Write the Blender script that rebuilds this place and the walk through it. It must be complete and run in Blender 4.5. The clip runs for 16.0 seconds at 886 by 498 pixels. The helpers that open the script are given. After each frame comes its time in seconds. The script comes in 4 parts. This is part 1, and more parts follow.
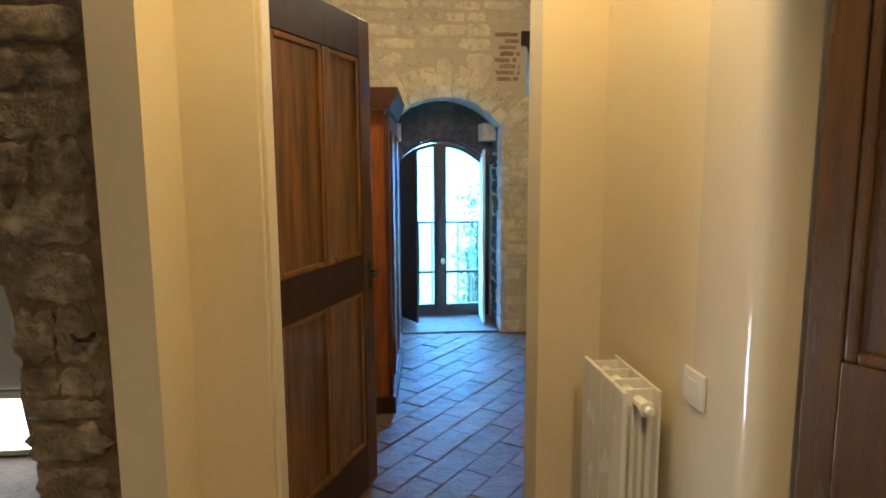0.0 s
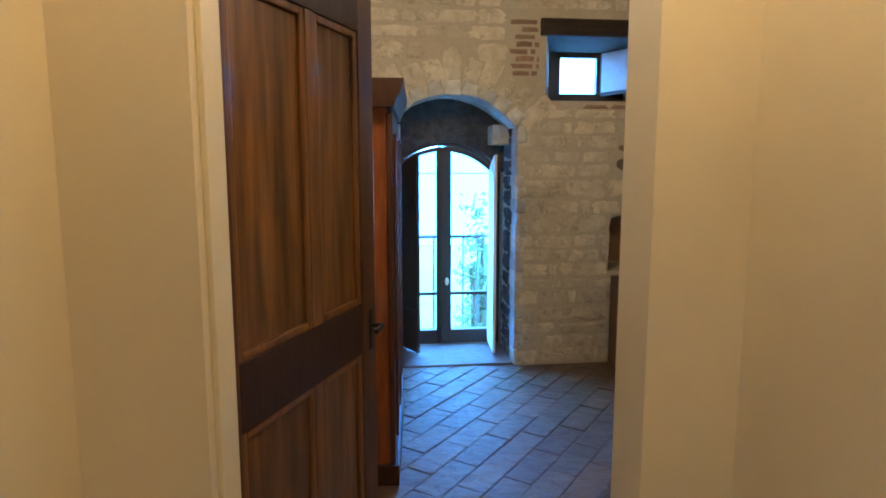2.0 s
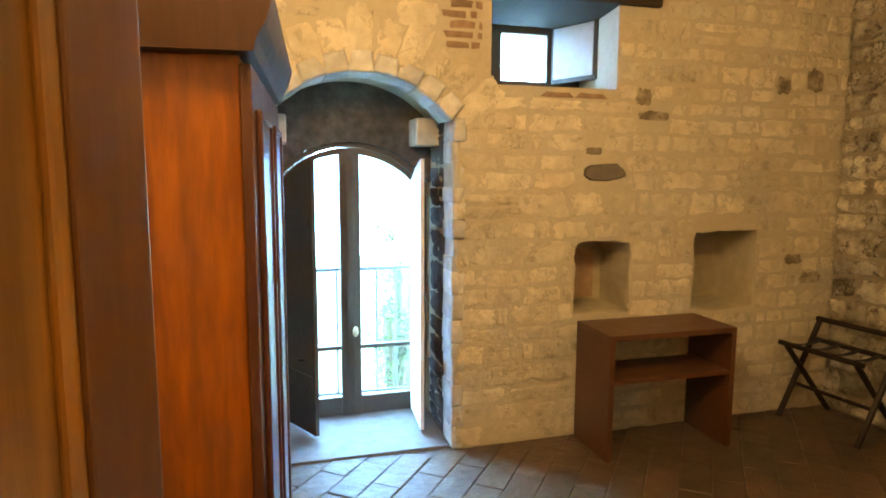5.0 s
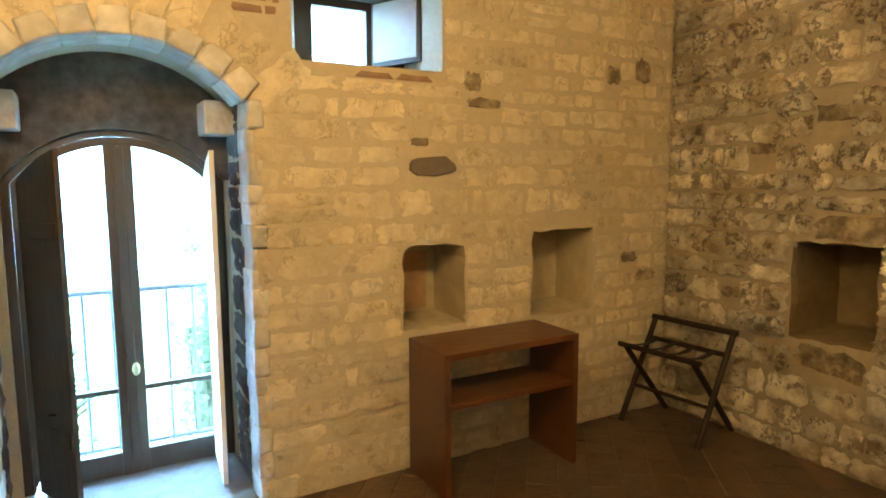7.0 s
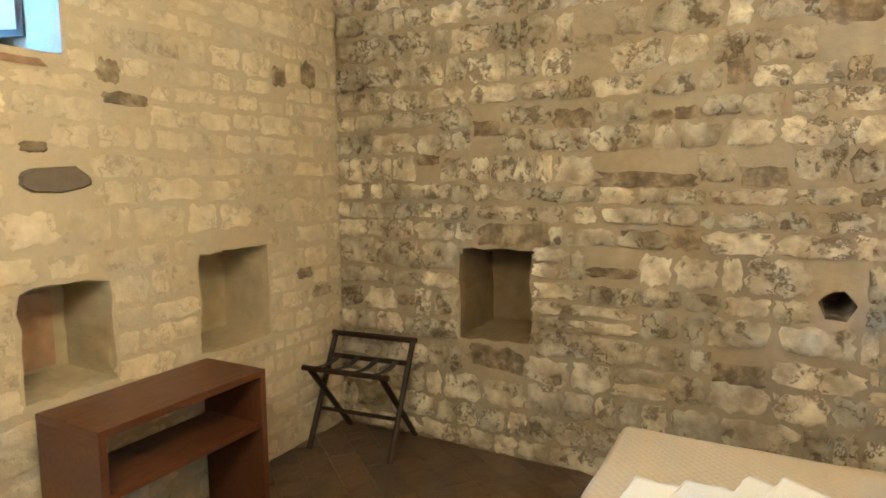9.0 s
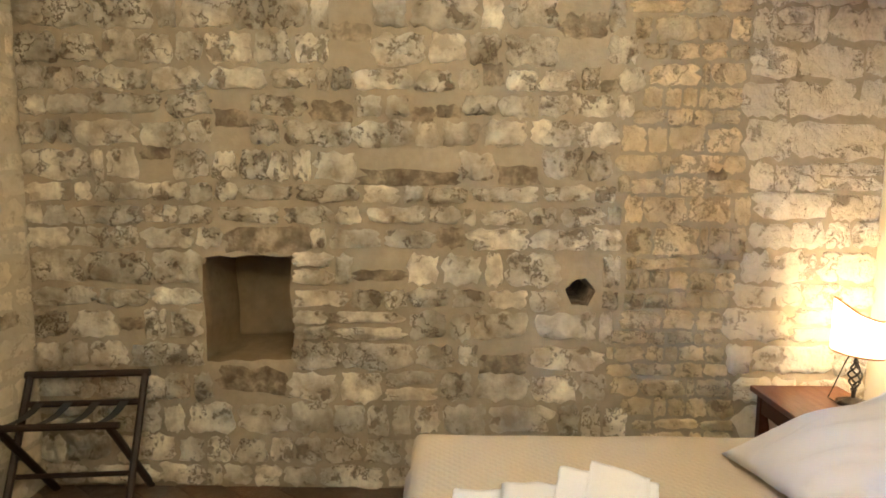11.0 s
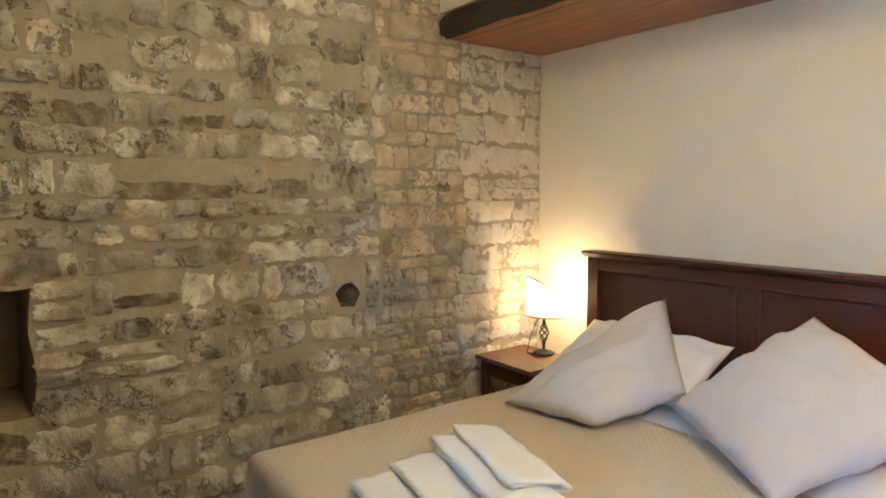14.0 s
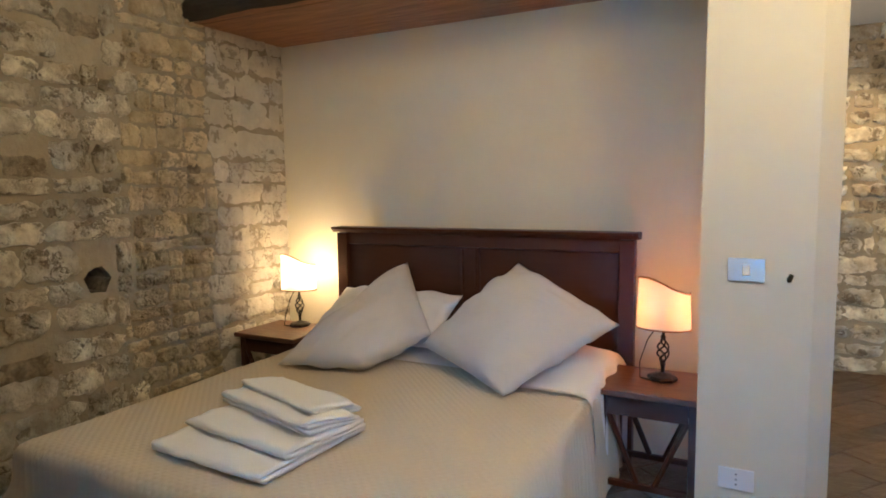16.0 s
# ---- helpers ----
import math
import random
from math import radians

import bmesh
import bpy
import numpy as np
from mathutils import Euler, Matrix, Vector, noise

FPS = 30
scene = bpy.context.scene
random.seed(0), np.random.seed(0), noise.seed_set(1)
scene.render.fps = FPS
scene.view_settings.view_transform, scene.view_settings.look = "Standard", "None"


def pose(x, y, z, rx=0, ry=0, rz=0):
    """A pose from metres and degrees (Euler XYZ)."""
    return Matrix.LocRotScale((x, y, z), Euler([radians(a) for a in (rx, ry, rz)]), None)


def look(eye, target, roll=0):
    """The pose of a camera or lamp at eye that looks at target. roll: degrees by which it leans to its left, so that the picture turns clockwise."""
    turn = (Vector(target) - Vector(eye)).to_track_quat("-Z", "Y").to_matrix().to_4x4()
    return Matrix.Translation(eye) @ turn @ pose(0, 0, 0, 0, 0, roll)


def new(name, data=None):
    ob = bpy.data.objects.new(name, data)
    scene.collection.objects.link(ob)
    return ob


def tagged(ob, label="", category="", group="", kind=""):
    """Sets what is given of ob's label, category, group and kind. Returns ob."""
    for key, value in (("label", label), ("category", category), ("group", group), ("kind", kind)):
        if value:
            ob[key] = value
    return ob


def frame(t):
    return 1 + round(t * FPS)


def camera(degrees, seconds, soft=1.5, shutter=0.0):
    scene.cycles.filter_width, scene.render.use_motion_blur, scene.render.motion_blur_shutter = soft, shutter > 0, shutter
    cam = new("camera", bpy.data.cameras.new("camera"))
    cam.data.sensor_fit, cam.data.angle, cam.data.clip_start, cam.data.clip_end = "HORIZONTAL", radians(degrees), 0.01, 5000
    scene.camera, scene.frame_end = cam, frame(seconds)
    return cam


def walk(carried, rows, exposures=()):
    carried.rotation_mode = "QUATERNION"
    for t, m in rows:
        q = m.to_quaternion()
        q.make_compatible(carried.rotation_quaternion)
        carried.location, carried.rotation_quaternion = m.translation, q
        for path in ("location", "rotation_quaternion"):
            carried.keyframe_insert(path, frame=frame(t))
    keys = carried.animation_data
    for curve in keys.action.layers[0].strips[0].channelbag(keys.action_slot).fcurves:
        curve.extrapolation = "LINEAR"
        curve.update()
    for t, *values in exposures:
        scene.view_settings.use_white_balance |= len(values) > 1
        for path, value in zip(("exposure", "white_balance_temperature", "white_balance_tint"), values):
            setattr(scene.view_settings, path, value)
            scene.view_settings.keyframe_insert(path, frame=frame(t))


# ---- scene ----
cam = camera(70.7, 16.0, soft=1.8)
PATH = [
    (0, (0.129, 1.762, 1.464), (0.327, 3.733, 1.189), -0.3),
    (0.5, (0.14, 1.82, 1.466), (0.337, 3.791, 1.19), -0.3),
    (1, (0.122, 2.007, 1.46), (0.326, 3.978, 1.186), -0.2),
    (1.5, (0.106, 2.268, 1.508), (0.324, 4.237, 1.235), -0.3),
    (2, (0.078, 2.504, 1.507), (0.312, 4.472, 1.236), -0.0),
    (2.5, (0.073, 2.751, 1.531), (0.342, 4.714, 1.261), -0.1),
    (3, (0.041, 2.986, 1.521), (0.366, 4.942, 1.254), -0.2),
    (3.5, (0.015, 3.239, 1.521), (0.427, 5.179, 1.263), -0.2),
    (5.8, (0.331, 4.021, 1.473), (0.935, 5.913, 1.236), -0.1),
    (6, (0.353, 4.048, 1.467), (0.984, 5.931, 1.233), -0.3),
    (6.5, (0.445, 4.14, 1.467), (1.224, 5.967, 1.235), -0.2),
    (7, (0.55, 4.274, 1.46), (1.532, 6.0, 1.226), -0.2),
    (7.5, (0.647, 4.37, 1.473), (1.863, 5.939, 1.234), -0.3),
    (8, (0.672, 4.427, 1.474), (2.114, 5.793, 1.238), -0.1),
    (8.5, (0.674, 4.522, 1.492), (2.298, 5.663, 1.253), -0.1),
    (9, (0.669, 4.649, 1.52), (2.421, 5.582, 1.281), -0.2),
    (9.5, (0.682, 4.751, 1.538), (2.525, 5.49, 1.296), -0.3),
    (10, (0.716, 4.802, 1.539), (2.632, 5.323, 1.297), -0.3),
    (10.2, (0.744, 4.813, 1.53), (2.684, 5.241, 1.291), -0.3),
    (12.3, (0.89, 5.35, 1.485), (2.816, 4.85, 1.279), 0.4),
    (12.5, (0.898, 5.345, 1.467), (2.814, 4.803, 1.274), 0.0),
    (13, (0.947, 5.527, 1.444), (2.795, 4.786, 1.258), 0.2),
    (13.5, (0.959, 5.698, 1.46), (2.708, 4.744, 1.282), 0.0),
    (14, (0.903, 5.885, 1.484), (2.498, 4.692, 1.302), -0.1),
    (14.5, (0.877, 6.062, 1.495), (2.28, 4.649, 1.314), -0.3),
    (15, (0.868, 6.156, 1.491), (2.072, 4.569, 1.305), -0.6),
    (15.5, (0.85, 6.182, 1.433), (1.881, 4.478, 1.247), -0.7),
    (16, (0.842, 6.288, 1.384), (1.755, 4.519, 1.192), -0.7),
]
EXPOSURES = [(0, -0.82, 6500, 11), (2.5, -1.12, 5800, 19), (3, -1.0, 5800, 19), (3.5, -0.6, 5900, 20), (6, 0.05, 13000, 22), (6.6, 0.05, 13000, 23), (7, 0.05, 10600, 17), (7.5, 0.12, 8100, 8), (8, 0.3, 6700, 7), (9, 0.68, 6200, 9), (10, 0.76, 5900, 12), (12.5, 0.28, 6100, 12), (14.5, -0.02, 5900, 9), (15.5, -0.42, 6100, 12), (16, -0.57, 6200, 12)]
walk(cam, [(t, look(eye, target, roll)) for t, eye, target, roll in PATH], EXPOSURES)

# ---- light ----
world = bpy.data.worlds.new("world")
scene.world = world
world.use_nodes = True
sky = world.node_tree.nodes.new("ShaderNodeTexSky")
sky.sky_type, sky.sun_disc = "NISHITA", False
sky.sun_elevation, sky.sun_rotation = radians(48), radians(200)
world.node_tree.links.new(sky.outputs[0], world.node_tree.nodes["Background"].inputs[0])
world.node_tree.nodes["Background"].inputs[1].default_value = 0.15


def lamp(name, kind, m, energy, color, **kw):
    data = bpy.data.lights.new(name, kind)
    data.energy, data.color = energy, color
    for key, value in kw.items():
        if key == "size":
            data.shape, data.size, data.size_y = "RECTANGLE", *value
        elif key == "radius":
            data.shadow_soft_size = value
        elif key == "angle":
            data.angle = value
        elif key == "spot":
            data.spot_size, data.spot_blend = radians(value), 0.7
    ob = new(name, data)
    ob.matrix_world = m
    return ob


WARM, AMBER, DAY = (1.0, 0.83, 0.52), (1.0, 0.69, 0.29), (0.3, 0.58, 1.0)
lamp("sun", "SUN", look((0, 0, 10), (-1.2, 3.0, 6.5)), 4.0, (1.0, 0.95, 0.86), angle=radians(0.5))
lamp("daylight_at_small_window", "AREA", look((1.85, 7.80, 2.25), (1.85, 5.0, 1.2)), 1.5, DAY, size=(0.36, 0.3))
lamp("room_wall_light", "POINT", pose(0.25, 4.95, 2.42), 84, WARM, radius=0.22)
# unseen fill lamp, added to brighten the alcove, bed and east wall
lamp("room_ceiling_light", "POINT", pose(1.95, 4.75, 2.52), 23, WARM, radius=0.12)
lamp("hall_ceiling_spot", "POINT", pose(0.35, 3.1, 2.34), 44, AMBER, radius=0.05)
lamp("hall_ceiling_light", "SPOT", look((0.35, 1.6, 2.42), (0.45, 1.55, 0.0)), 104, (1.0, 0.72, 0.35), radius=0.05, spot=140)
lamp("side_room_daylight", "AREA", look((-1.62, 3.5, 0.27), (0.85, 2.82, 0.85)), 38, (0.8, 0.9, 1.0), size=(0.28, 0.55))
# added daylight fill at the hall's west end; no window known there
lamp("hall_window_daylight", "AREA", look((-2.2, 1.7, 0.75), (0.9, 2.4, 0.6)), 5, (0.65, 0.83, 1.0), size=(0.6, 1.0))
lamp("left_bedside_bulb", "POINT", pose(3.39, 3.235, 0.9), 12.5, (1.0, 0.72, 0.38), radius=0.03)
lamp("right_bedside_bulb", "POINT", pose(1.215, 3.435, 0.88), 3.6, (1.0, 0.38, 0.13), radius=0.03)


# ---- materials ----
def material(name, base, rough=0.6, metal=0.0, grain=12.0, amount=0.25, bump=0.15, stain=1.7, stain_amount=0.2, tone=None, pieces=0.0, stretch=(1, 1, 1), spec=0.5, bump_scale=None, coat=0.0, hard=0.2, bias=0.0, quilt=0.0, shaded_pits=0.0, depth=0.02):
    """Paint, stone or wood: two scales of noise on the base colour, a fine bump, and a shade of its own for each piece."""
    mat = bpy.data.materials.new(name)
    mat.use_nodes = True
    nodes, links = mat.node_tree.nodes, mat.node_tree.links
    shader = nodes["Principled BSDF"]
    shader.inputs["Metallic"].default_value = metal
    shader.inputs["Specular IOR Level"].default_value = spec
    shader.inputs["Coat Weight"].default_value = coat
    shader.inputs["Coat Roughness"].default_value = 0.12
    geometry = nodes.new("ShaderNodeNewGeometry")
    mapping = nodes.new("ShaderNodeMapping")
    mapping.inputs["Scale"].default_value = stretch
    links.new(geometry.outputs["Position"], mapping.inputs["Vector"])

    def noisy(scale, detail, rough_=0.6):
        tex = nodes.new("ShaderNodeTexNoise")
        tex.inputs["Scale"].default_value, tex.inputs["Detail"].default_value, tex.inputs["Roughness"].default_value = scale, detail, rough_
        links.new(mapping.outputs[0], tex.inputs["Vector"])
        return tex.outputs["Fac"]

    def mix(a, b, fac, low, high):
        ramp = nodes.new("ShaderNodeMapRange")
        ramp.inputs["From Min"].default_value, ramp.inputs["From Max"].default_value = 0.5 + bias - hard, 0.5 + bias + hard
        ramp.inputs["To Min"].default_value, ramp.inputs["To Max"].default_value = low, high
        links.new(fac, ramp.inputs["Value"])
        node = nodes.new("ShaderNodeMix")
        node.data_type = "RGBA"
        links.new(ramp.outputs[0], node.inputs["Factor"])
        for socket, value in ((node.inputs["A"], a), (node.inputs["B"], b)):
            if isinstance(value, tuple):
                socket.default_value = (*value, 1)
            else:
                links.new(value, socket)
        return node.outputs["Result"]

    tone = tone or tuple(c * 0.45 for c in base)
    fine, broad = noisy(grain, 6.0), noisy(stain, 3.0)
    colour = mix(base, tone, fine, 0.0, amount)
    colour = mix(colour, tuple(c * 0.55 for c in tone), broad, 0.0, stain_amount)
    hollow = None
    if shaded_pits:
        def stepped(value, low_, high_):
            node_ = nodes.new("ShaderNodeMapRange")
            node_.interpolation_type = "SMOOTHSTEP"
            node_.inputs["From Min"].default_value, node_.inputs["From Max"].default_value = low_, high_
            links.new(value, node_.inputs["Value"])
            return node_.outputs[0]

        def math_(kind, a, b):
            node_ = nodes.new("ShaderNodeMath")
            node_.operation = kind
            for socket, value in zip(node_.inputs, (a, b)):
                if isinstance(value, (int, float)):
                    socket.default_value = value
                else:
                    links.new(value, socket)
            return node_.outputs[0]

        # ragged hollows, and thin broken crevices between them; their shade painted dark brown
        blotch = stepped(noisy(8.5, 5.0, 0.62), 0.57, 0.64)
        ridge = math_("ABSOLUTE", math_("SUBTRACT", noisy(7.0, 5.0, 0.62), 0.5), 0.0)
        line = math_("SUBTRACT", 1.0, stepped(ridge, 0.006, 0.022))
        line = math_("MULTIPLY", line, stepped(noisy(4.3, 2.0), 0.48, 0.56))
        hollow = math_("MULTIPLY", math_("MAXIMUM", blotch, line), shaded_pits)
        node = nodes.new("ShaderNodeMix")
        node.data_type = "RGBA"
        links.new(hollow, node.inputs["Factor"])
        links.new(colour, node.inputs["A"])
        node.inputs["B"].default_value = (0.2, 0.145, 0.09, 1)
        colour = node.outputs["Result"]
    if pieces:
        info = nodes.new("ShaderNodeObjectInfo")
        island = nodes.new("ShaderNodeNewGeometry")
        add = nodes.new("ShaderNodeMath")
        add.operation = "ADD"
        links.new(info.outputs["Random"], add.inputs[0])
        links.new(island.outputs["Random Per Island"], add.inputs[1])
        frac = nodes.new("ShaderNodeMath")
        frac.operation = "FRACT"
        links.new(add.outputs[0], frac.inputs[0])
        hue = nodes.new("ShaderNodeHueSaturation")
        value = nodes.new("ShaderNodeMapRange")
        value.inputs["To Min"].default_value, value.inputs["To Max"].default_value = 1 - pieces, 1 + pieces
        links.new(frac.outputs[0], value.inputs["Value"])
        links.new(value.outputs[0], hue.inputs["Value"])
        links.new(colour, hue.inputs["Color"])
        colour = hue.outputs[0]
    links.new(colour, shader.inputs["Base Color"])
    gloss = nodes.new("ShaderNodeMapRange")
    gloss.inputs["To Min"].default_value, gloss.inputs["To Max"].default_value = max(0.05, rough - 0.12), min(1.0, rough + 0.12)
    links.new(fine, gloss.inputs["Value"])
    links.new(gloss.outputs[0], shader.inputs["Roughness"])
    if bump:
        node = nodes.new("ShaderNodeBump")
        node.inputs["Strength"].default_value, node.inputs["Distance"].default_value = bump, depth
        height = noisy(bump_scale or grain * 1.6, 8.0, 0.65)
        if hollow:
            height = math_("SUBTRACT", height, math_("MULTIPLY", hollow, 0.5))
        links.new(height, node.inputs["Height"])
        links.new(node.outputs[0], shader.inputs["Normal"])
        if quilt:
            lines = []
            for turn in (45, -45):
                spin = nodes.new("ShaderNodeMapping")
                spin.inputs["Rotation"].default_value = (0, 0, radians(turn))
                links.new(geometry.outputs["Position"], spin.inputs["Vector"])
                wave = nodes.new("ShaderNodeTexWave")
                wave.inputs["Scale"].default_value = 0.314 / quilt
                wave.inputs["Distortion"].default_value = 0.4
                links.new(spin.outputs[0], wave.inputs["Vector"])
                lines.append(wave.outputs["Fac"])
            both = nodes.new("ShaderNodeMath")
            both.operation = "MULTIPLY"
            links.new(lines[0], both.inputs[0])
            links.new(lines[1], both.inputs[1])
            padded = nodes.new("ShaderNodeBump")
            padded.inputs["Strength"].default_value, padded.inputs["Distance"].default_value = 0.3, 0.006
            links.new(both.outputs[0], padded.inputs["Height"])
            links.new(node.outputs[0], padded.inputs["Normal"])
            links.new(padded.outputs[0], shader.inputs["Normal"])
    return mat


def plain(name, base, rough=0.5, metal=0.0, glow=0.0, glass=0.0, through_light=0.0):
    mat = bpy.data.materials.new(name)
    mat.use_nodes = True
    shader = mat.node_tree.nodes["Principled BSDF"]
    shader.inputs["Base Color"].default_value = (*base, 1)
    shader.inputs["Roughness"].default_value, shader.inputs["Metallic"].default_value = rough, metal
    shader.inputs["Transmission Weight"].default_value = glass
    if glow:
        shader.inputs["Emission Color"].default_value, shader.inputs["Emission Strength"].default_value = (*base, 1), glow
    if through_light:
        links = mat.node_tree.links
        veil = mat.node_tree.nodes.new("ShaderNodeBsdfTranslucent")
        veil.inputs[0].default_value = (*base, 1)
        both = mat.node_tree.nodes.new("ShaderNodeMixShader")
        both.inputs[0].default_value = through_light
        links.new(shader.outputs[0], both.inputs[1])
        links.new(veil.outputs[0], both.inputs[2])
        links.new(both.outputs[0], mat.node_tree.nodes["Material Output"].inputs[0])
    return mat


PLASTER = material("lime_plaster", (0.74, 0.66, 0.5), 0.7, grain=9, amount=0.12, bump=0.06, stain=1.1, stain_amount=0.1, tone=(0.6, 0.5, 0.34), bump_scale=14, spec=0.35)
WHITE_PAINT = material("white_paint", (0.8, 0.78, 0.72), 0.55, grain=14, amount=0.08, bump=0.03, stain_amount=0.05, tone=(0.6, 0.57, 0.5))
MORTAR = material("mortar", (0.42, 0.35, 0.25), 0.9, grain=20, amount=0.4, bump=0.4, stain=2.6, stain_amount=0.3, tone=(0.27, 0.225, 0.16), spec=0.15, hard=0.14)
MORTAR_PALE = material("pale_mortar", (0.56, 0.48, 0.36), 0.9, grain=22, amount=0.35, bump=0.5, stain=1.9, stain_amount=0.18, tone=(0.4, 0.33, 0.23), spec=0.15)
STONE = material("limestone", (0.84, 0.77, 0.62), 0.85, grain=9, amount=0.85, bump=1.0, depth=0.06, stain=4.0, stain_amount=0.55, tone=(0.42, 0.33, 0.215), pieces=0.26, spec=0.2, hard=0.12, bias=0.02, bump_scale=13, shaded_pits=0.8)
MORTAR_BROWN = material("brown_earth_mortar", (0.38, 0.27, 0.16), 0.9, grain=16, amount=0.8, bump=0.9, stain=5, stain_amount=0.5, tone=(0.13, 0.09, 0.05), spec=0.15, hard=0.14)
STONE_PALE = material("pale_limestone", (0.72, 0.63, 0.48), 0.85, grain=15, amount=0.5, bump=0.6, stain=4.5, stain_amount=0.3, tone=(0.42, 0.34, 0.23), pieces=0.14, spec=0.2, hard=0.16, shaded_pits=0.35)
# much darker stone for the balcony door's inner jambs and tympanum
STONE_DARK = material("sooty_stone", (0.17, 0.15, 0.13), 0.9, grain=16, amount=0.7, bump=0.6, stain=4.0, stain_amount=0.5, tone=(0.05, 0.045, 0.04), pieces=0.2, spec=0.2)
STONE_GREY = material("grey_arch_stone", (0.74, 0.71, 0.65), 0.85, grain=16, amount=0.5, bump=0.6, stain=4.0, stain_amount=0.3, tone=(0.36, 0.33, 0.28), pieces=0.14, spec=0.2)
PALE_STAINED = material("stained_limestone", (0.48, 0.4, 0.29), 0.9, grain=16, amount=0.9, bump=0.9, stain=9, stain_amount=0.6, tone=(0.2, 0.155, 0.1), spec=0.15, hard=0.12, shaded_pits=0.5)
# ochre partly the stone's own, partly the bedside lamp's glow in the colour
RUBBLE = material("ochre_rubble_stone", (0.84, 0.7, 0.46), 0.88, grain=9, amount=0.7, bump=1.0, depth=0.06, stain=5, stain_amount=0.35, tone=(0.42, 0.3, 0.17), pieces=0.2, spec=0.2, hard=0.15, bump_scale=12, shaded_pits=0.65)
WASHED = material("whitewashed_stone", (0.72, 0.65, 0.53), 0.88, grain=14, amount=0.5, bump=1.0, depth=0.05, stain=4, stain_amount=0.25, tone=(0.5, 0.42, 0.3), pieces=0.12, spec=0.2, bump_scale=12, shaded_pits=0.6)
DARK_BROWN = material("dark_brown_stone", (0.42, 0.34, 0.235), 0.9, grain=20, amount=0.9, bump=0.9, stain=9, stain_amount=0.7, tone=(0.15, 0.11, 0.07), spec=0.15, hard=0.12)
BRICK = material("old_brick", (0.38, 0.265, 0.185), 0.9, grain=22, amount=0.5, bump=0.5, stain=6, stain_amount=0.35, tone=(0.16, 0.07, 0.05), pieces=0.2, spec=0.15)
TILE = material("worn_terracotta_tile", (0.118, 0.07, 0.041), 0.36, spec=0.55, grain=9, amount=0.6, bump=1.0, stain=4, stain_amount=0.45, tone=(0.07, 0.044, 0.028), pieces=0.25, bump_scale=8, hard=0.16)
GROUT = material("floor_grout", (0.11, 0.078, 0.055), 0.5, grain=12, amount=0.5, bump=0.8)
SLAB = material("threshold_slab", (0.19, 0.17, 0.15), 0.55, grain=14, amount=0.4, bump=0.3, stain=3)
HALL_DOOR_WOOD = material("brown_varnished_wood", (0.13, 0.068, 0.032), 0.26, grain=6, amount=0.6, bump=0.06, stain=3.0, stain_amount=0.35, stretch=(6, 6, 0.7), coat=0.15)
MOULDING_WOOD = material("golden_pine_moulding", (0.24, 0.1, 0.026), 0.4, grain=6, amount=0.6, bump=0.06, stain=3.0, stain_amount=0.4, stretch=(6, 6, 0.7), coat=0.15)
STILE_WOOD = material("red_brown_stained_pine", (0.12, 0.042, 0.013), 0.4, grain=6, amount=0.6, bump=0.06, stain=2.0, stain_amount=0.4, stretch=(6, 6, 0.6), coat=0.12)
DOOR_WOOD = material("varnished_pine", (0.25, 0.112, 0.032), 0.36, grain=6, amount=0.6, bump=0.08, stain=1.5, stain_amount=0.65, tone=(0.065, 0.026, 0.008), stretch=(7, 7, 0.55), coat=0.12, hard=0.15)
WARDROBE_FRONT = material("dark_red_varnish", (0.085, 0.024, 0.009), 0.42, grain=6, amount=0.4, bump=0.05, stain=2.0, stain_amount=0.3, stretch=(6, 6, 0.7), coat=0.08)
DARK_WOOD = material("dark_stained_wood", (0.05, 0.019, 0.009), 0.42, grain=8, amount=0.6, bump=0.08, stain=2.5, stain_amount=0.3, stretch=(8, 8, 0.8), coat=0.05, spec=0.25)
CHERRY = material("cherry_wood", (0.125, 0.046, 0.02), 0.36, grain=8, amount=0.55, bump=0.06, stain=2.0, stain_amount=0.25, tone=(0.07, 0.018, 0.008), stretch=(1.2, 7, 7), coat=0.15)
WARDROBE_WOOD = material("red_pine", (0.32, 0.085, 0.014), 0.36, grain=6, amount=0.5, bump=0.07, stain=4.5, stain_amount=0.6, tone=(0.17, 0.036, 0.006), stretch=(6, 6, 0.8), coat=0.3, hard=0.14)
STRAP = plain("black_webbing", (0.02, 0.018, 0.016), 0.8)
MAHOGANY = material("mahogany", (0.058, 0.019, 0.009), 0.42, grain=5, amount=0.3, bump=0.0, stain_amount=0.1, stretch=(0.6, 6, 6), coat=0.0, spec=0.16)
RACK_WOOD = material("dark_beech", (0.024, 0.012, 0.007), 0.55, grain=12, amount=0.5, bump=0.05, spec=0.3)
BEAM_WOOD = material("chestnut_board", (0.36, 0.15, 0.055), 0.55, grain=7, amount=0.8, bump=0.25, stain=2.2, stain_amount=0.35, tone=(0.14, 0.05, 0.02), stretch=(0.8, 9, 9))
OLD_BEAM = material("blackened_beam", (0.05, 0.034, 0.022), 0.75, grain=9, amount=0.6, bump=0.6, stretch=(1, 7, 7), spec=0.25)
FRAME_WOOD = material("brown_painted_frame", (0.07, 0.052, 0.035), 0.45, grain=10, amount=0.4, bump=0.08, stretch=(6, 6, 1))
SPREAD = material("beige_bedspread", (0.53, 0.45, 0.345), 0.85, grain=60, amount=0.2, bump=0.15, stain_amount=0.06, tone=(0.43, 0.36, 0.27), spec=0.2, quilt=0.024)
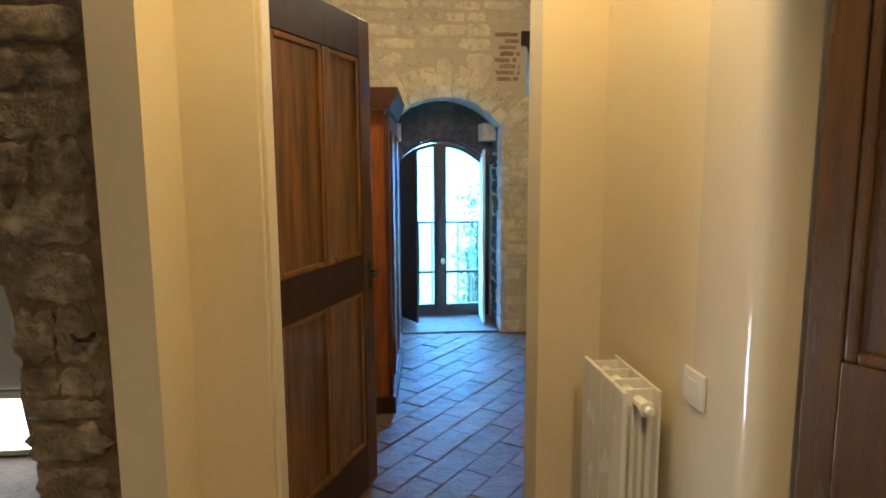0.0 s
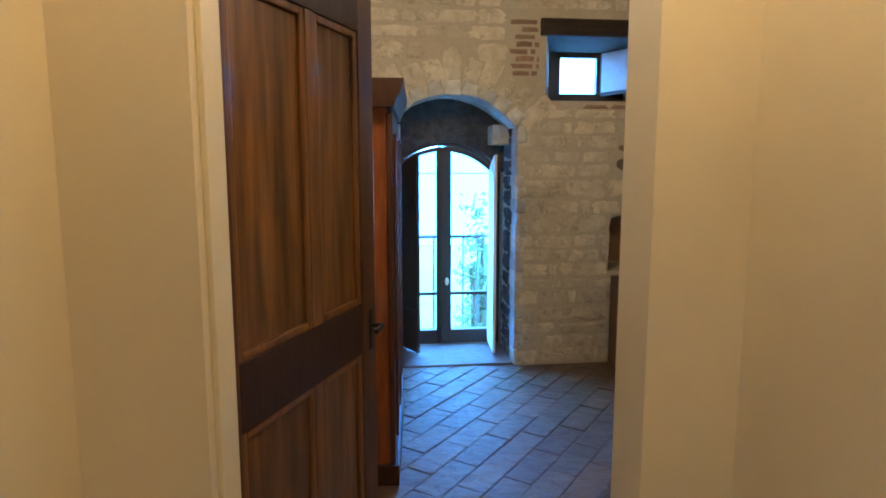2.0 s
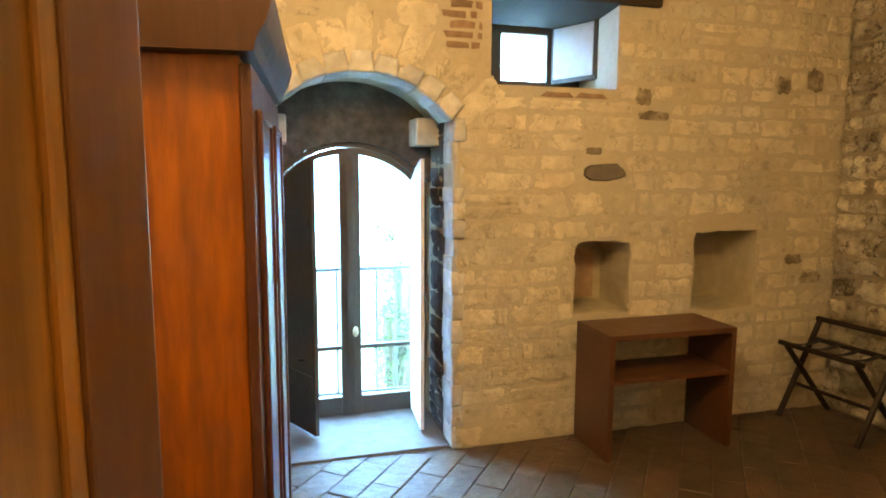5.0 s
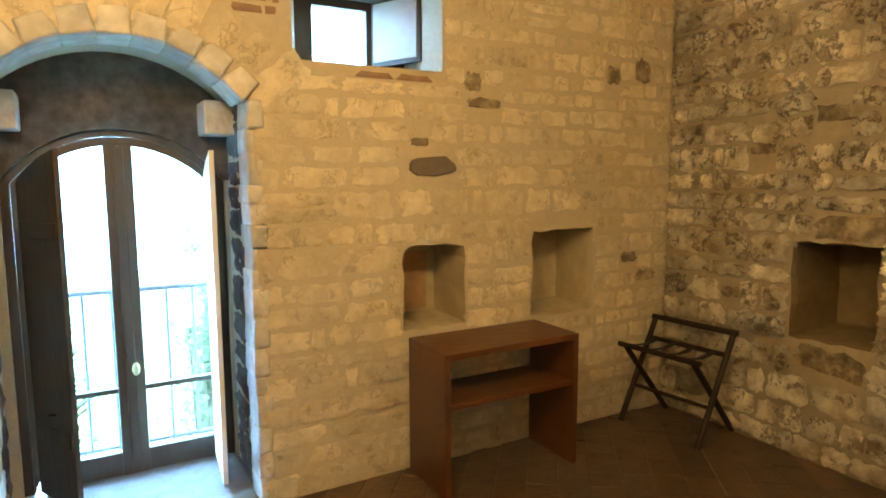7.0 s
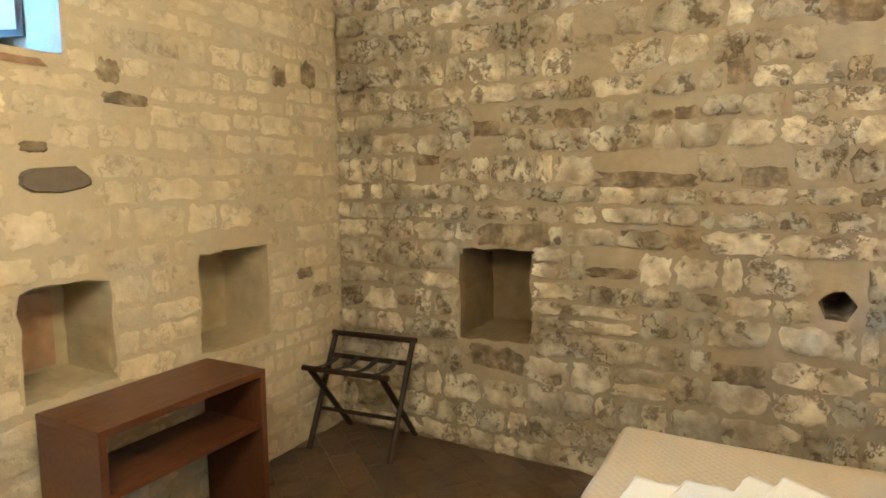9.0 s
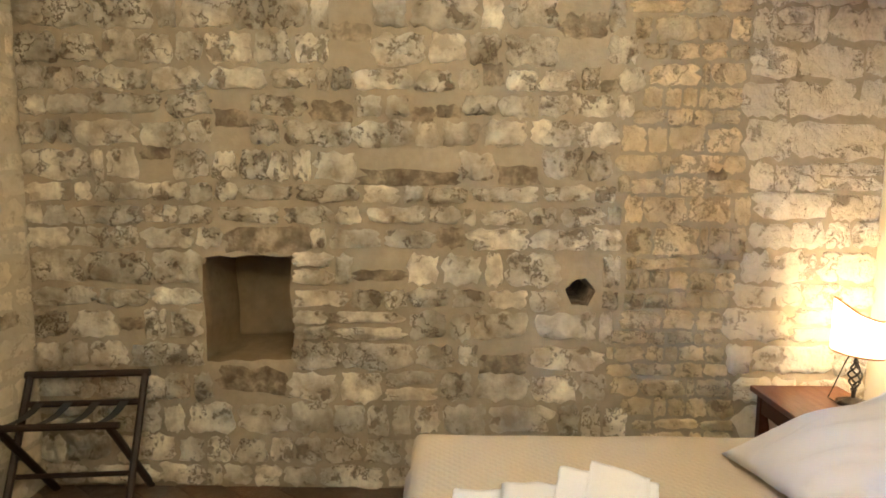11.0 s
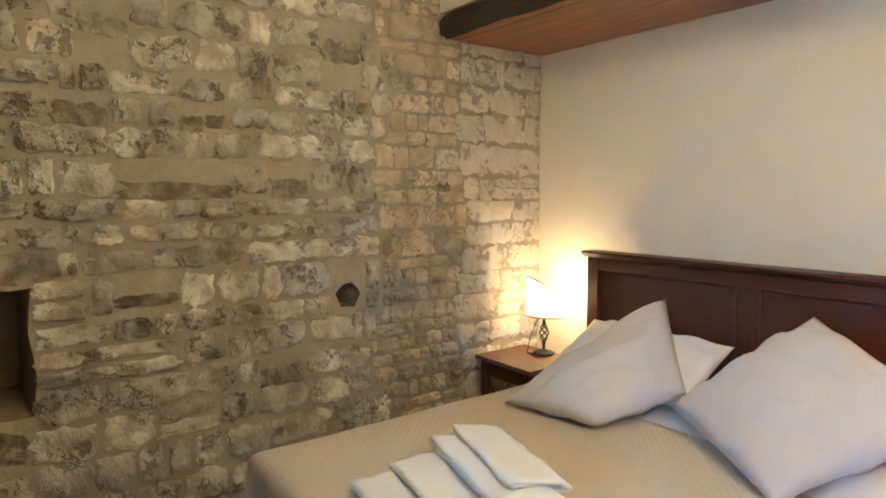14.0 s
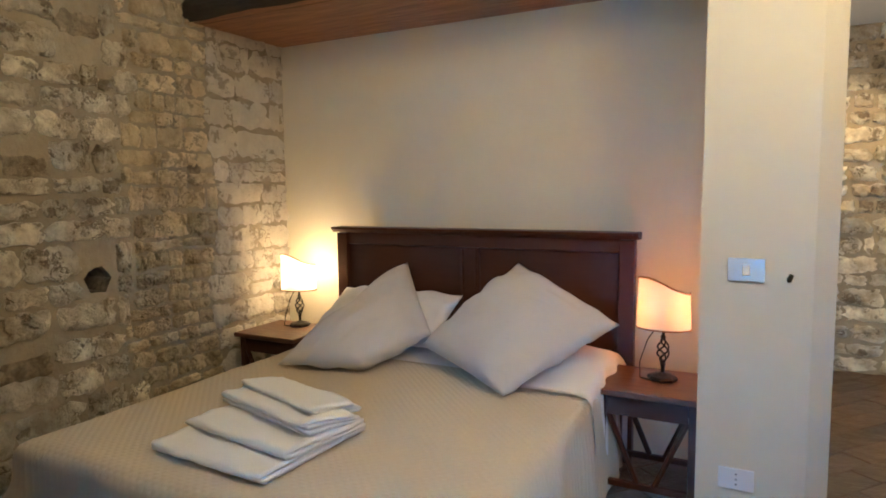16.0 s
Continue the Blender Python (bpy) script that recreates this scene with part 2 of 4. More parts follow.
SHEET = material("white_sheet", (0.68, 0.66, 0.66), 0.85, grain=20, amount=0.08, bump=0.12, stain_amount=0.05, tone=(0.6, 0.6, 0.6), spec=0.2, bump_scale=16)
LINEN = material("pale_linen", (0.54, 0.51, 0.5), 0.85, grain=90, amount=0.12, bump=0.18, stain_amount=0.06, tone=(0.55, 0.52, 0.48), spec=0.2, bump_scale=18)
TOWEL = material("white_terry", (0.86, 0.87, 0.9), 0.95, grain=150, amount=0.2, bump=0.5, stain_amount=0.04, tone=(0.6, 0.6, 0.62), spec=0.1, bump_scale=220)
ENAMEL = material("white_enamel", (0.8, 0.8, 0.78), 0.25, grain=10, amount=0.05, bump=0.0, stain_amount=0.04)
GLOSS_WALL = material("gloss_wall_paint", (0.74, 0.68, 0.55), 0.1, grain=10, amount=0.1, bump=0.02, stain_amount=0.08, tone=(0.6, 0.57, 0.5))
PLASTIC = plain("white_plastic", (0.78, 0.77, 0.74), 0.35)
GREY_PLASTIC = plain("grey_plastic", (0.2, 0.2, 0.2), 0.4)
IRON = material("wrought_iron", (0.035, 0.028, 0.022), 0.5, metal=0.6, grain=30, amount=0.3, bump=0.15)
BRASS = plain("brass", (0.75, 0.6, 0.35), 0.3, 1.0)
SHADE = plain("parchment_shade", (0.95, 0.87, 0.72), 0.8, through_light=0.75)
TRIM_BROWN = plain("brown_braid", (0.3, 0.14, 0.05), 0.8)
GLASS = plain("window_glass", (1, 1, 1), 0.0, glass=1.0)
BULB = plain("lit_bulb", (1.0, 0.75, 0.42), 0.4, glow=9)
BULB_DIM = plain("dim_bulb", (1.0, 0.5, 0.2), 0.4, glow=2.5)
SKY_GLOW = plain("bright_hazy_sky", (0.105, 0.42, 1.0), 1.0, glow=460)
GLOW_PANE = plain("daylit_pane", (1.0, 1.0, 1.0), 0.3, glow=9)
TAUPE = material("taupe_paint", (0.5, 0.45, 0.4), 0.5, grain=14, amount=0.2, bump=0.04)
RAIL_PAINT = material("blue_grey_rail_paint", (0.12, 0.14, 0.165), 0.5, grain=20, amount=0.3, bump=0.1)
LEAF = plain("leaves", (0.07, 0.11, 0.045), 0.6, through_light=0.4)
BARK = material("bark", (0.12, 0.09, 0.06), 0.9, grain=14, amount=0.6, bump=0.6)
GRASS = material("dry_grass", (0.34, 0.33, 0.16), 0.95, grain=5, amount=0.5, bump=0.3, stain=0.4, stain_amount=0.4, tone=(0.16, 0.2, 0.07))


# ---- mesh helpers ----
def finish(bm, name, mat, smooth=False):
    mesh = bpy.data.meshes.new(name)
    bmesh.ops.recalc_face_normals(bm, faces=bm.faces)
    bm.to_mesh(mesh)
    bm.free()
    if smooth:
        mesh.shade_smooth()
    mesh.materials.append(mat)
    return mesh


def part(name, bm, mat, parent=None, label="", smooth=False):
    ob = new(name, finish(bm, name, mat, smooth))
    ob.parent = parent
    if label:
        ob["label"] = label
    return ob


def thing(name, m, label, category, group="", kind=""):
    ob = new(name)
    ob.empty_display_size = 0.1
    ob.matrix_world = m
    return tagged(ob, label, category, group, kind)


def box(lo, hi, bevel=0.0, bm=None, m=None):
    bm = bm or bmesh.new()
    size, mid = [h - l for l, h in zip(lo, hi)], [(h + l) / 2 for l, h in zip(lo, hi)]
    made = bmesh.ops.create_cube(bm, size=1, matrix=(m or Matrix()) @ Matrix.Translation(mid) @ Matrix.Diagonal((*size, 1)))
    if bevel:
        edges = {e for v in made["verts"] for e in v.link_edges}
        bmesh.ops.bevel(bm, geom=list(edges), offset=bevel, segments=2, affect="EDGES", profile=0.6)
    return bm


def prism(outline, lo, hi, axis="y", bm=None):
    """A flat outline (pairs) drawn out from lo to hi along an axis; pairs are (x, z), (y, z) or (x, y)."""
    bm = bm or bmesh.new()
    place = {"y": lambda a, b, c: (a, c, b), "x": lambda a, b, c: (c, a, b), "z": lambda a, b, c: (a, b, c)}[axis]
    low = [bm.verts.new(place(a, b, lo)) for a, b in outline]
    high = [bm.verts.new(place(a, b, hi)) for a, b in outline]
    bm.faces.new(low)
    bm.faces.new(high[::-1])
    for i in range(len(outline)):
        j = (i + 1) % len(outline)
        bm.faces.new((low[j], low[i], high[i], high[j]))
    return bm


def rod(points, radius, sides=8, bm=None, flat=1.0):
    """A rounded bar along a line of points; radius is a number or one for each point."""
    bm = bm or bmesh.new()
    points = [Vector(p) for p in points]
    radii = radius if isinstance(radius, (list, tuple)) else [radius] * len(points)
    rings = []
    for i, p in enumerate(points):
        way = (points[min(i + 1, len(points) - 1)] - points[max(i - 1, 0)]).normalized()
        side = way.cross(Vector((0, 0, 1)) if abs(way.z) < 0.95 else Vector((0, 1, 0))).normalized()
        up = side.cross(way)
        rings.append([bm.verts.new(p + radii[i] * (math.cos(a) * side + flat * math.sin(a) * up)) for a in (2 * math.pi * k / sides for k in range(sides))])
    for a, b in zip(rings, rings[1:]):
        for k in range(sides):
            bm.faces.new((a[k], a[(k + 1) % sides], b[(k + 1) % sides], b[k]))
    bm.faces.new(rings[0][::-1])
    bm.faces.new(rings[-1])
    return bm


def turned(profile, sides=20, bm=None, at=(0, 0, 0)):
    """A turned shape: (radius, height) pairs round the z axis."""
    bm = bm or bmesh.new()
    rings = [[bm.verts.new((at[0] + r * math.cos(a), at[1] + r * math.sin(a), at[2] + z)) for a in (2 * math.pi * k / sides for k in range(sides))] for r, z in profile]
    for a, b in zip(rings, rings[1:]):
        for k in range(sides):
            bm.faces.new((a[k], a[(k + 1) % sides], b[(k + 1) % sides], b[k]))
    bm.faces.new(rings[0][::-1])
    bm.faces.new(rings[-1])
    return bm


def sheet(nx, ny, place, bm=None):
    """A grid of nx by ny faces; place(u, v) with u, v from 0 to 1."""
    bm = bm or bmesh.new()
    rows = [[bm.verts.new(place(i / nx, j / ny)) for i in range(nx + 1)] for j in range(ny + 1)]
    for j in range(ny):
        for i in range(nx):
            bm.faces.new((rows[j][i], rows[j][i + 1], rows[j + 1][i + 1], rows[j + 1][i]))
    return bm


def carve(ob, cutters):
    """Cuts the shapes out of ob for good."""
    for bm in cutters:
        tool = new("cutter", finish(bm, "cutter", MORTAR))
        mod = ob.modifiers.new("cut", "BOOLEAN")
        mod.operation, mod.object, mod.solver = "DIFFERENCE", tool, "EXACT"
        graph = bpy.context.evaluated_depsgraph_get()
        mesh = bpy.data.meshes.new_from_object(ob.evaluated_get(graph))
        ob.modifiers.clear()
        ob.data = mesh
        bpy.data.objects.remove(tool)
    return ob


def structure(name, bm, mat, label, category):
    return tagged(part(name, bm, mat), label, category, kind="structure")


# ---- the plan ----
XE, XW, YN, YS, YF, TOP = 3.69, -0.5, 6.96, 3.05, 3.84, 3.0      # room: east, west, north, alcove back, front of the south wall, ceiling
JL, JR = -0.2, 0.585                                               # door opening
HALL_S, HALL_W, HALL_E = 0.9, -0.5, 0.82
DEPTH = 0.75
ARCH_X, ARCH_HALF, SPRING, APEX = 0.675, 0.475, 1.78, 2.013


def arch_outline(cx, half, base, spring, apex, steps=16):
    rise = apex - spring
    r = (half * half + rise * rise) / (2 * rise)
    a0 = math.asin(min(1, half / r))
    ring = [(cx + r * math.sin(a0 - 2 * a0 * k / steps), apex - r + r * math.cos(a0 - 2 * a0 * k / steps)) for k in range(steps + 1)]
    return [(cx - half, base), (cx + half, base)] + ring


# floor and ceiling
structure("floor", box((-2.6, 0.3, -0.12), (XE + 0.5, YN + 0.72, -0.006)), GROUT, "worn brown terracotta floor laid diagonally in running bond", "floor")
structure("ceiling", box((XW - 0.4, YS - 0.2, TOP), (XE + 0.5, YN + DEPTH, TOP + 0.2)), WHITE_PAINT, "plain pale ceiling of the bedroom", "ceiling")
structure("ceiling_hall", box((-2.6, 0.3, 2.5), (2.2, YS - 0.202, 3.2)), WHITE_PAINT, "plain pale ceiling of the hall", "ceiling")

def niche_cut(a0, a1, z0, z1, face, depth, axis, seed):
    """A roughly hewn hollow: an uneven mouth that narrows a little towards its back."""
    r, rim = random.Random(seed), []
    sides = [((a0, z0), (a1, z0)), ((a1, z0), (a1, z1)), ((a1, z1), (a0, z1)), ((a0, z1), (a0, z0))]
    for (pa, pz), (qa, qz) in sides:
        for k in range(6):
            f = k / 6
            rim.append((pa + (qa - pa) * f + r.uniform(-0.009, 0.009), pz + (qz - pz) * f + r.uniform(-0.01, 0.01)))
    ca, cz = (a0 + a1) / 2, (z0 + z1) / 2
    bm, rings = bmesh.new(), []
    for along, shrink in ((-0.1, 1.03), (0.0, 1.02), (0.04, 0.985), (depth * 0.5, 0.96), (depth, 0.93)):
        ring = []
        for a, z in rim:
            p, h = ca + (a - ca) * shrink + r.uniform(-0.004, 0.004), cz + (z - cz) * shrink + r.uniform(-0.004, 0.004)
            ring.append(bm.verts.new((p, face + along, h) if axis == "y" else (face + along, p, h)))
        rings.append(ring)
    n = len(rim)
    for p, q in zip(rings, rings[1:]):
        for k in range(n):
            bm.faces.new((p[k], p[(k + 1) % n], q[(k + 1) % n], q[k]))
    bm.faces.new(rings[0][::-1])
    bm.faces.new(rings[-1])
    return bm


# north wall with balcony door, window and two niches
north = structure("wall_north", box((XW - 0.4, YN, -0.1), (XE + 0.5, YN + DEPTH, TOP)), MORTAR_PALE, "rough pale limestone wall with thick lime mortar", "stone wall")
window_cut = bmesh.new()
near = [(1.33, 1.95), (2.07, 1.95), (2.07, 2.42), (1.33, 2.42)]
far = [(1.6, 2.02), (2.22, 2.02), (2.22, 2.48), (1.6, 2.48)]
ring_a = [window_cut.verts.new((x, YN - 0.05, z)) for x, z in near]
ring_b = [window_cut.verts.new((x, YN + DEPTH + 0.05, z)) for x, z in far]
window_cut.faces.new(ring_a)
window_cut.faces.new(ring_b[::-1])
for k in range(4):
    window_cut.faces.new((ring_a[k], ring_b[k], ring_b[(k + 1) % 4], ring_a[(k + 1) % 4]))
carve(north, [prism(arch_outline(ARCH_X, ARCH_HALF + 0.02, -0.2, SPRING, APEX), YN - 0.1, YN + 0.58),
              prism(arch_outline(0.687, 0.465, -0.2, 1.44, 1.68), YN + 0.5, YN + DEPTH + 0.1),
              window_cut,
              niche_cut(1.86, 2.2, 0.71, 1.11, YN, 0.3, "y", 3),
              niche_cut(2.64, 3.075, 0.69, 1.155, YN, 0.3, "y", 8)])
# east wall with one niche and a hole
east = structure("wall_east", box((XE, YS - 0.3, -0.1), (XE + 0.5, YN + 0.01, TOP)), MORTAR, "rough coursed limestone wall with grey-brown mortar", "stone wall")
hole = turned([(0.05, -0.4), (0.058, -0.1), (0.066, 0.0), (0.072, 0.1)], 11)
for v in hole.verts:
    a = math.atan2(v.co.y, v.co.x)
    v.co.xy *= 1 + 0.1 * math.cos(5 * a) + 0.12 * noise.noise((math.cos(a) * 2, math.sin(a) * 2, 5))
bmesh.ops.transform(hole, matrix=pose(XE, 4.4, 0.965, 0, -90, 0) @ pose(0, 0, 0, 0, 0, 210), verts=hole.verts)
carve(east, [niche_cut(5.745, 6.15, 0.63, 1.115, XE, 0.42, "x", 5), hole])
HEWN_PALE = material("olive_lime_plaster", (0.52, 0.44, 0.3), 0.92, grain=14, amount=0.4, bump=0.5, stain=4, stain_amount=0.3, tone=(0.32, 0.25, 0.15), spec=0.15)
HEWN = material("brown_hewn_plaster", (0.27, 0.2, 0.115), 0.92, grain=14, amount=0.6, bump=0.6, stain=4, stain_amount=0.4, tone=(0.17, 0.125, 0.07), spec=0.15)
# niche insides get their own lining, the east one darker than its wall
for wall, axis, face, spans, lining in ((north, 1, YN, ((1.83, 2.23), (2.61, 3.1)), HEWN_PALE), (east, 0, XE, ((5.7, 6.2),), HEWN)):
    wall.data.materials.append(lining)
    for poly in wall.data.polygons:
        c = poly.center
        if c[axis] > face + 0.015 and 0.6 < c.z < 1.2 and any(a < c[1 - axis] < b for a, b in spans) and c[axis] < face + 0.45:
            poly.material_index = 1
# dark brown inside the hole paints in the shade of its depth
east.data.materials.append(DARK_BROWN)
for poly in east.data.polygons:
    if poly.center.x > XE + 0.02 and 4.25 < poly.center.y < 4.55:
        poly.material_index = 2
structure("niche_back", box((XE + 0.4, 5.77, 0.66), (XE + 0.415, 6.125, 1.09)), HEWN, "brown plaster at the back of the niche", "niche")
structure("niche_back_north", box((1.9, YN + 0.282, 0.745), (2.13, YN + 0.297, 1.05)), material("salmon_plaster", (0.5, 0.31, 0.19), 0.9, grain=14, amount=0.5, bump=0.3, stain=5, stain_amount=0.3), "salmon plaster patch at the back of the niche", "niche")
structure("wall_west", box((XW - 0.2, 3.561, -0.1), (XW, YN, TOP)), MORTAR_PALE, "rough pale stone wall behind the wardrobe", "stone wall")
# south wall: alcove back, pier, lintel
structure("wall_south", box((1.0, YS - 0.25, -0.1), (XE, YS, TOP)), PLASTER, "smooth cream plaster wall behind the bed", "wall")
pier = prism([(JR + 0.034, 3.645), (JR + 0.028, 3.78), (JR + 0.1, YF), (1.045, YF), (1.045, YS), (HALL_E, YS), (HALL_E, 3.645)], -0.1, TOP, "z")
structure("wall_pier", pier, PLASTER, "cream plastered wall end beside the doorway", "wall")
structure("wall_above_alcove", box((1.045, YF - 0.45, 2.44), (XE, YF - 0.02, TOP)), PLASTER, "cream plaster above the wooden lintel", "wall")
structure("wall_above_door", box((JL - 0.2, 3.56, 2.12), (JR, YF, TOP)), PLASTER, "cream plaster above the doorway", "wall")
structure("wall_door_left", box((XW, 3.56, -0.1), (JL, 3.73, TOP)), PLASTER, "cream plastered jamb of the doorway", "wall")
structure("wall_passage_left", box((-0.52, 3.28, -0.1), (-0.41, 3.56, TOP)), PLASTER, "cream plastered return of the passage", "wall")
corner = [(HALL_E + 0.22, YS), (HALL_E, YS), (HALL_E, 2.87)] + [(HALL_E + 0.05 - 0.05 * math.cos(radians(a)), 2.87 - 0.05 * math.sin(radians(a))) for a in range(6, 91, 6)] + [(HALL_E + 0.22, 2.82)]
structure("wall_hall_right", prism(corner, -0.1, 2.6, "z"), GLOSS_WALL, "cream plastered passage wall with a radiator", "wall")
structure("wall_hall_head", box((-2.6, 3.28, 2.4), (HALL_E, 3.56, TOP)), PLASTER, "cream plaster above the passage", "wall")
# hall
structure("wall_hall_south", box((-2.6, HALL_S - 0.3, -0.1), (2.2, HALL_S, 2.6)), MORTAR, "rough limestone wall of the hall", "stone wall")
structure("wall_hall_west", box((-2.6, HALL_S, -0.1), (-2.3, 5.2, 2.6)), MORTAR, "rough stone wall closing the hall", "stone wall")
structure("wall_hall_east", box((2.0, HALL_S, -0.1), (2.2, YS - 0.252, 2.6)), PLASTER, "plain plaster wall of the side room", "wall")
left_stone = structure("wall_hall_left", box((-2.3, 3.3, -0.1), (-0.52, 3.55, 2.6)), MORTAR_BROWN, "dark rough stone wall with a ragged opening", "stone wall")
ragged = [(-1.7, -0.2)]
for k in range(16):
    ragged.append((-0.695 - 0.05 * k / 15 + random.uniform(-0.018, 0.018), -0.2 + 1.38 * k / 15))
ragged += [(-0.85, 1.24), (-1.2, 1.3), (-1.7, 1.3)]
carve(left_stone, [prism(ragged, 3.2, 3.7)])

structure("wall_side_room", box((-2.3, 5.0, -0.1), (XW - 0.2, 5.2, 2.6)), WHITE_PAINT, "plain white wall of the side room", "wall")
structure("ceiling_side_room", box((-2.6, 2.85, 2.5), (XW - 0.2, 5.2, 2.7)), WHITE_PAINT, "plain pale ceiling of the side room", "ceiling")

# ground and far view outside
structure("ground", box((-400, -300, -6.2), (400, 900, -6.0)), GRASS, "dry grassy hillside below the house", "ground")
structure("backdrop", box((-110, 60, -6), (110, 60.3, 120)), SKY_GLOW, "bright hazy sky over the valley", "sky")


# ---- trees and far view ----
def tree(x, y, base, height, spread, seed, clump=0.16, leaf=1.0):
    r = random.Random(seed)
    t = thing("tree", pose(x, y, base), "leafy dark green tree below the balcony", "tree", "trees outside")
    trunk = rod([(0, 0, 0), (0.1, 0.05, height * 0.3), (0.0, 0.1, height * 0.6), (0.05, 0, height * 0.95)], [0.29 * spread ** 0.5, 0.22 * spread ** 0.5, 0.13 * spread ** 0.5, 0.02], 8)
    for k in range(9):
        a, z = r.uniform(0, 6.28), height * r.uniform(0.3, 0.8)
        rod([(0, 0, z), (spread * 0.4 * math.cos(a), spread * 0.4 * math.sin(a), z + height * 0.1), (spread * 0.8 * math.cos(a), spread * 0.8 * math.sin(a), z + height * 0.16)], [0.06, 0.04, 0.015], 6, trunk)
    part("trunk", trunk, BARK, t)
    crown = bmesh.new()
    for k in range(90):
        a, f = r.uniform(0, 6.28), r.uniform(0.25, 1.0)
        rad = spread * (0.35 + 0.65 * math.sin(math.pi * min(1, f * 0.9 + 0.05))) * math.sqrt(r.random())
        c = Vector((rad * math.cos(a), rad * math.sin(a), height * f))
        for _ in range(34):
            q = c + Vector((r.gauss(0, clump), r.gauss(0, clump), r.gauss(0, clump)))
            u, v = Vector((r.gauss(0, 1), r.gauss(0, 1), r.gauss(0, 1))).normalized(), Vector((r.gauss(0, 1), r.gauss(0, 1), r.gauss(0, 1)))
            v = u.cross(v).normalized()
            s = leaf * r.uniform(0.035, 0.075)
            crown.faces.new([crown.verts.new(q + s * d) for d in (-u, v * 0.5, u, -v * 0.5)])
    part("crown", crown, LEAF, t)


tree(1.16, 8.6, -4.6, 5.7, 0.17, 3, 0.07, 0.5)
tree(-0.3, 19.5, -6.0, 4.6, 1.0, 8)
tree(3.6, 19.0, -6.0, 5.2, 1.0, 12)


# ---- stones, bricks and tiles ----
def stone_mesh(name, mat, seed, rough, nx=10, ny=7):
    """One rough stone face, a unit wide (x) and high (z), standing proud towards -y, with skirts going into the wall."""
    bm = bmesh.new()
    def steps(n):
        inner = [2 * (k - 1) / (n - 2) - 1 for k in range(1, n)]
        return [-1] + [q * 0.93 for q in inner] + [1]

    grid_x, grid_z = steps(nx), steps(ny)

    def at(u, v):
        a, b = grid_x[round(u * nx)], grid_z[round(v * ny)]
        bulge = ((1 - abs(a) ** 8) * (1 - abs(b) ** 6)) ** 0.25
        wob = (0.17 * noise.noise((seed * 3.1, b * 1.9 + 9 * (a > 0), 1)) + 0.06 * noise.noise((seed * 5.3, b * 4.3 + 5 * (a > 0), 6)),
               0.19 * noise.noise((a * 2.1, seed * 2.3 + 7 * (b > 0), 4)) + 0.08 * noise.noise((a * 4.7, seed * 4.1 + 3 * (b > 0), 2)))
        x = a * 0.5 * (1 - 0.08 * abs(b) ** 5) + wob[0] * abs(a)
        z = b * 0.5 * (1 - 0.08 * abs(a) ** 6) + wob[1] * abs(b)
        y = 0.1 - bulge * (1.0 + rough * noise.noise((a * 2.4 + seed, b * 2.0, seed * 1.3)) + 0.5 * rough * noise.noise((a * 5.5, b * 4.5 + seed, seed)))
        if u in (0, 1) or v in (0, 1):
            y = 0.9
        return (x, y, z)
    sheet(nx, ny, at, bm)
    return finish(bm, name, mat, True)


def stone_set(mat, rough, count=18, nx=10, ny=7):
    return [stone_mesh("stone", mat, 1.7 * k + 0.37 * len(mat.name), rough, nx, ny) for k in range(count)]


def courses(width, height, rng, holes, course=(0.075, 0.14), length=(0.1, 0.34), joint=0.014, base=0.0):
    """Stones (centre a, centre z, width, height) in uneven courses over a wall, leaving out the holes (a0, a1, z0, z1)."""
    out, z = [], base
    while z < height:
        h = rng.uniform(*course)
        spans = [(0.0, width)]
        for hole in holes:
            a0, a1, z0, z1 = hole(z + h / 2) if callable(hole) else hole
            if z + h * 0.82 > z0 and z + h * 0.18 < z1 and a1 > a0:
                spans = [s for p, q in spans for s in ((p, min(q, a0)), (max(p, a1), q)) if s[1] - s[0] > 0.045]
        for p, q in spans:
            a = p
            while a < q - 0.03:
                w = rng.uniform(*length) * (0.6 if rng.random() < 0.35 else 1)
                if q - a - w < 0.07:
                    w = q - a
                gap = joint * rng.uniform(0.6, 1.8)
                if h > 0.125 and rng.random() < 0.06 and w > 0.14:
                    for f in (0.27, 0.76):
                        out.append((a + w / 2, z + h * f, max(0.03, w - gap), h * 0.46 - gap * 0.8))
                else:
                    hh = h * rng.uniform(0.9, 1.02)
                    out.append((a + w / 2, z + h / 2 + rng.uniform(-0.006, 0.006), max(0.03, w - gap), hh - min(gap, 0.02)))
                a += w
        z += h
    return out


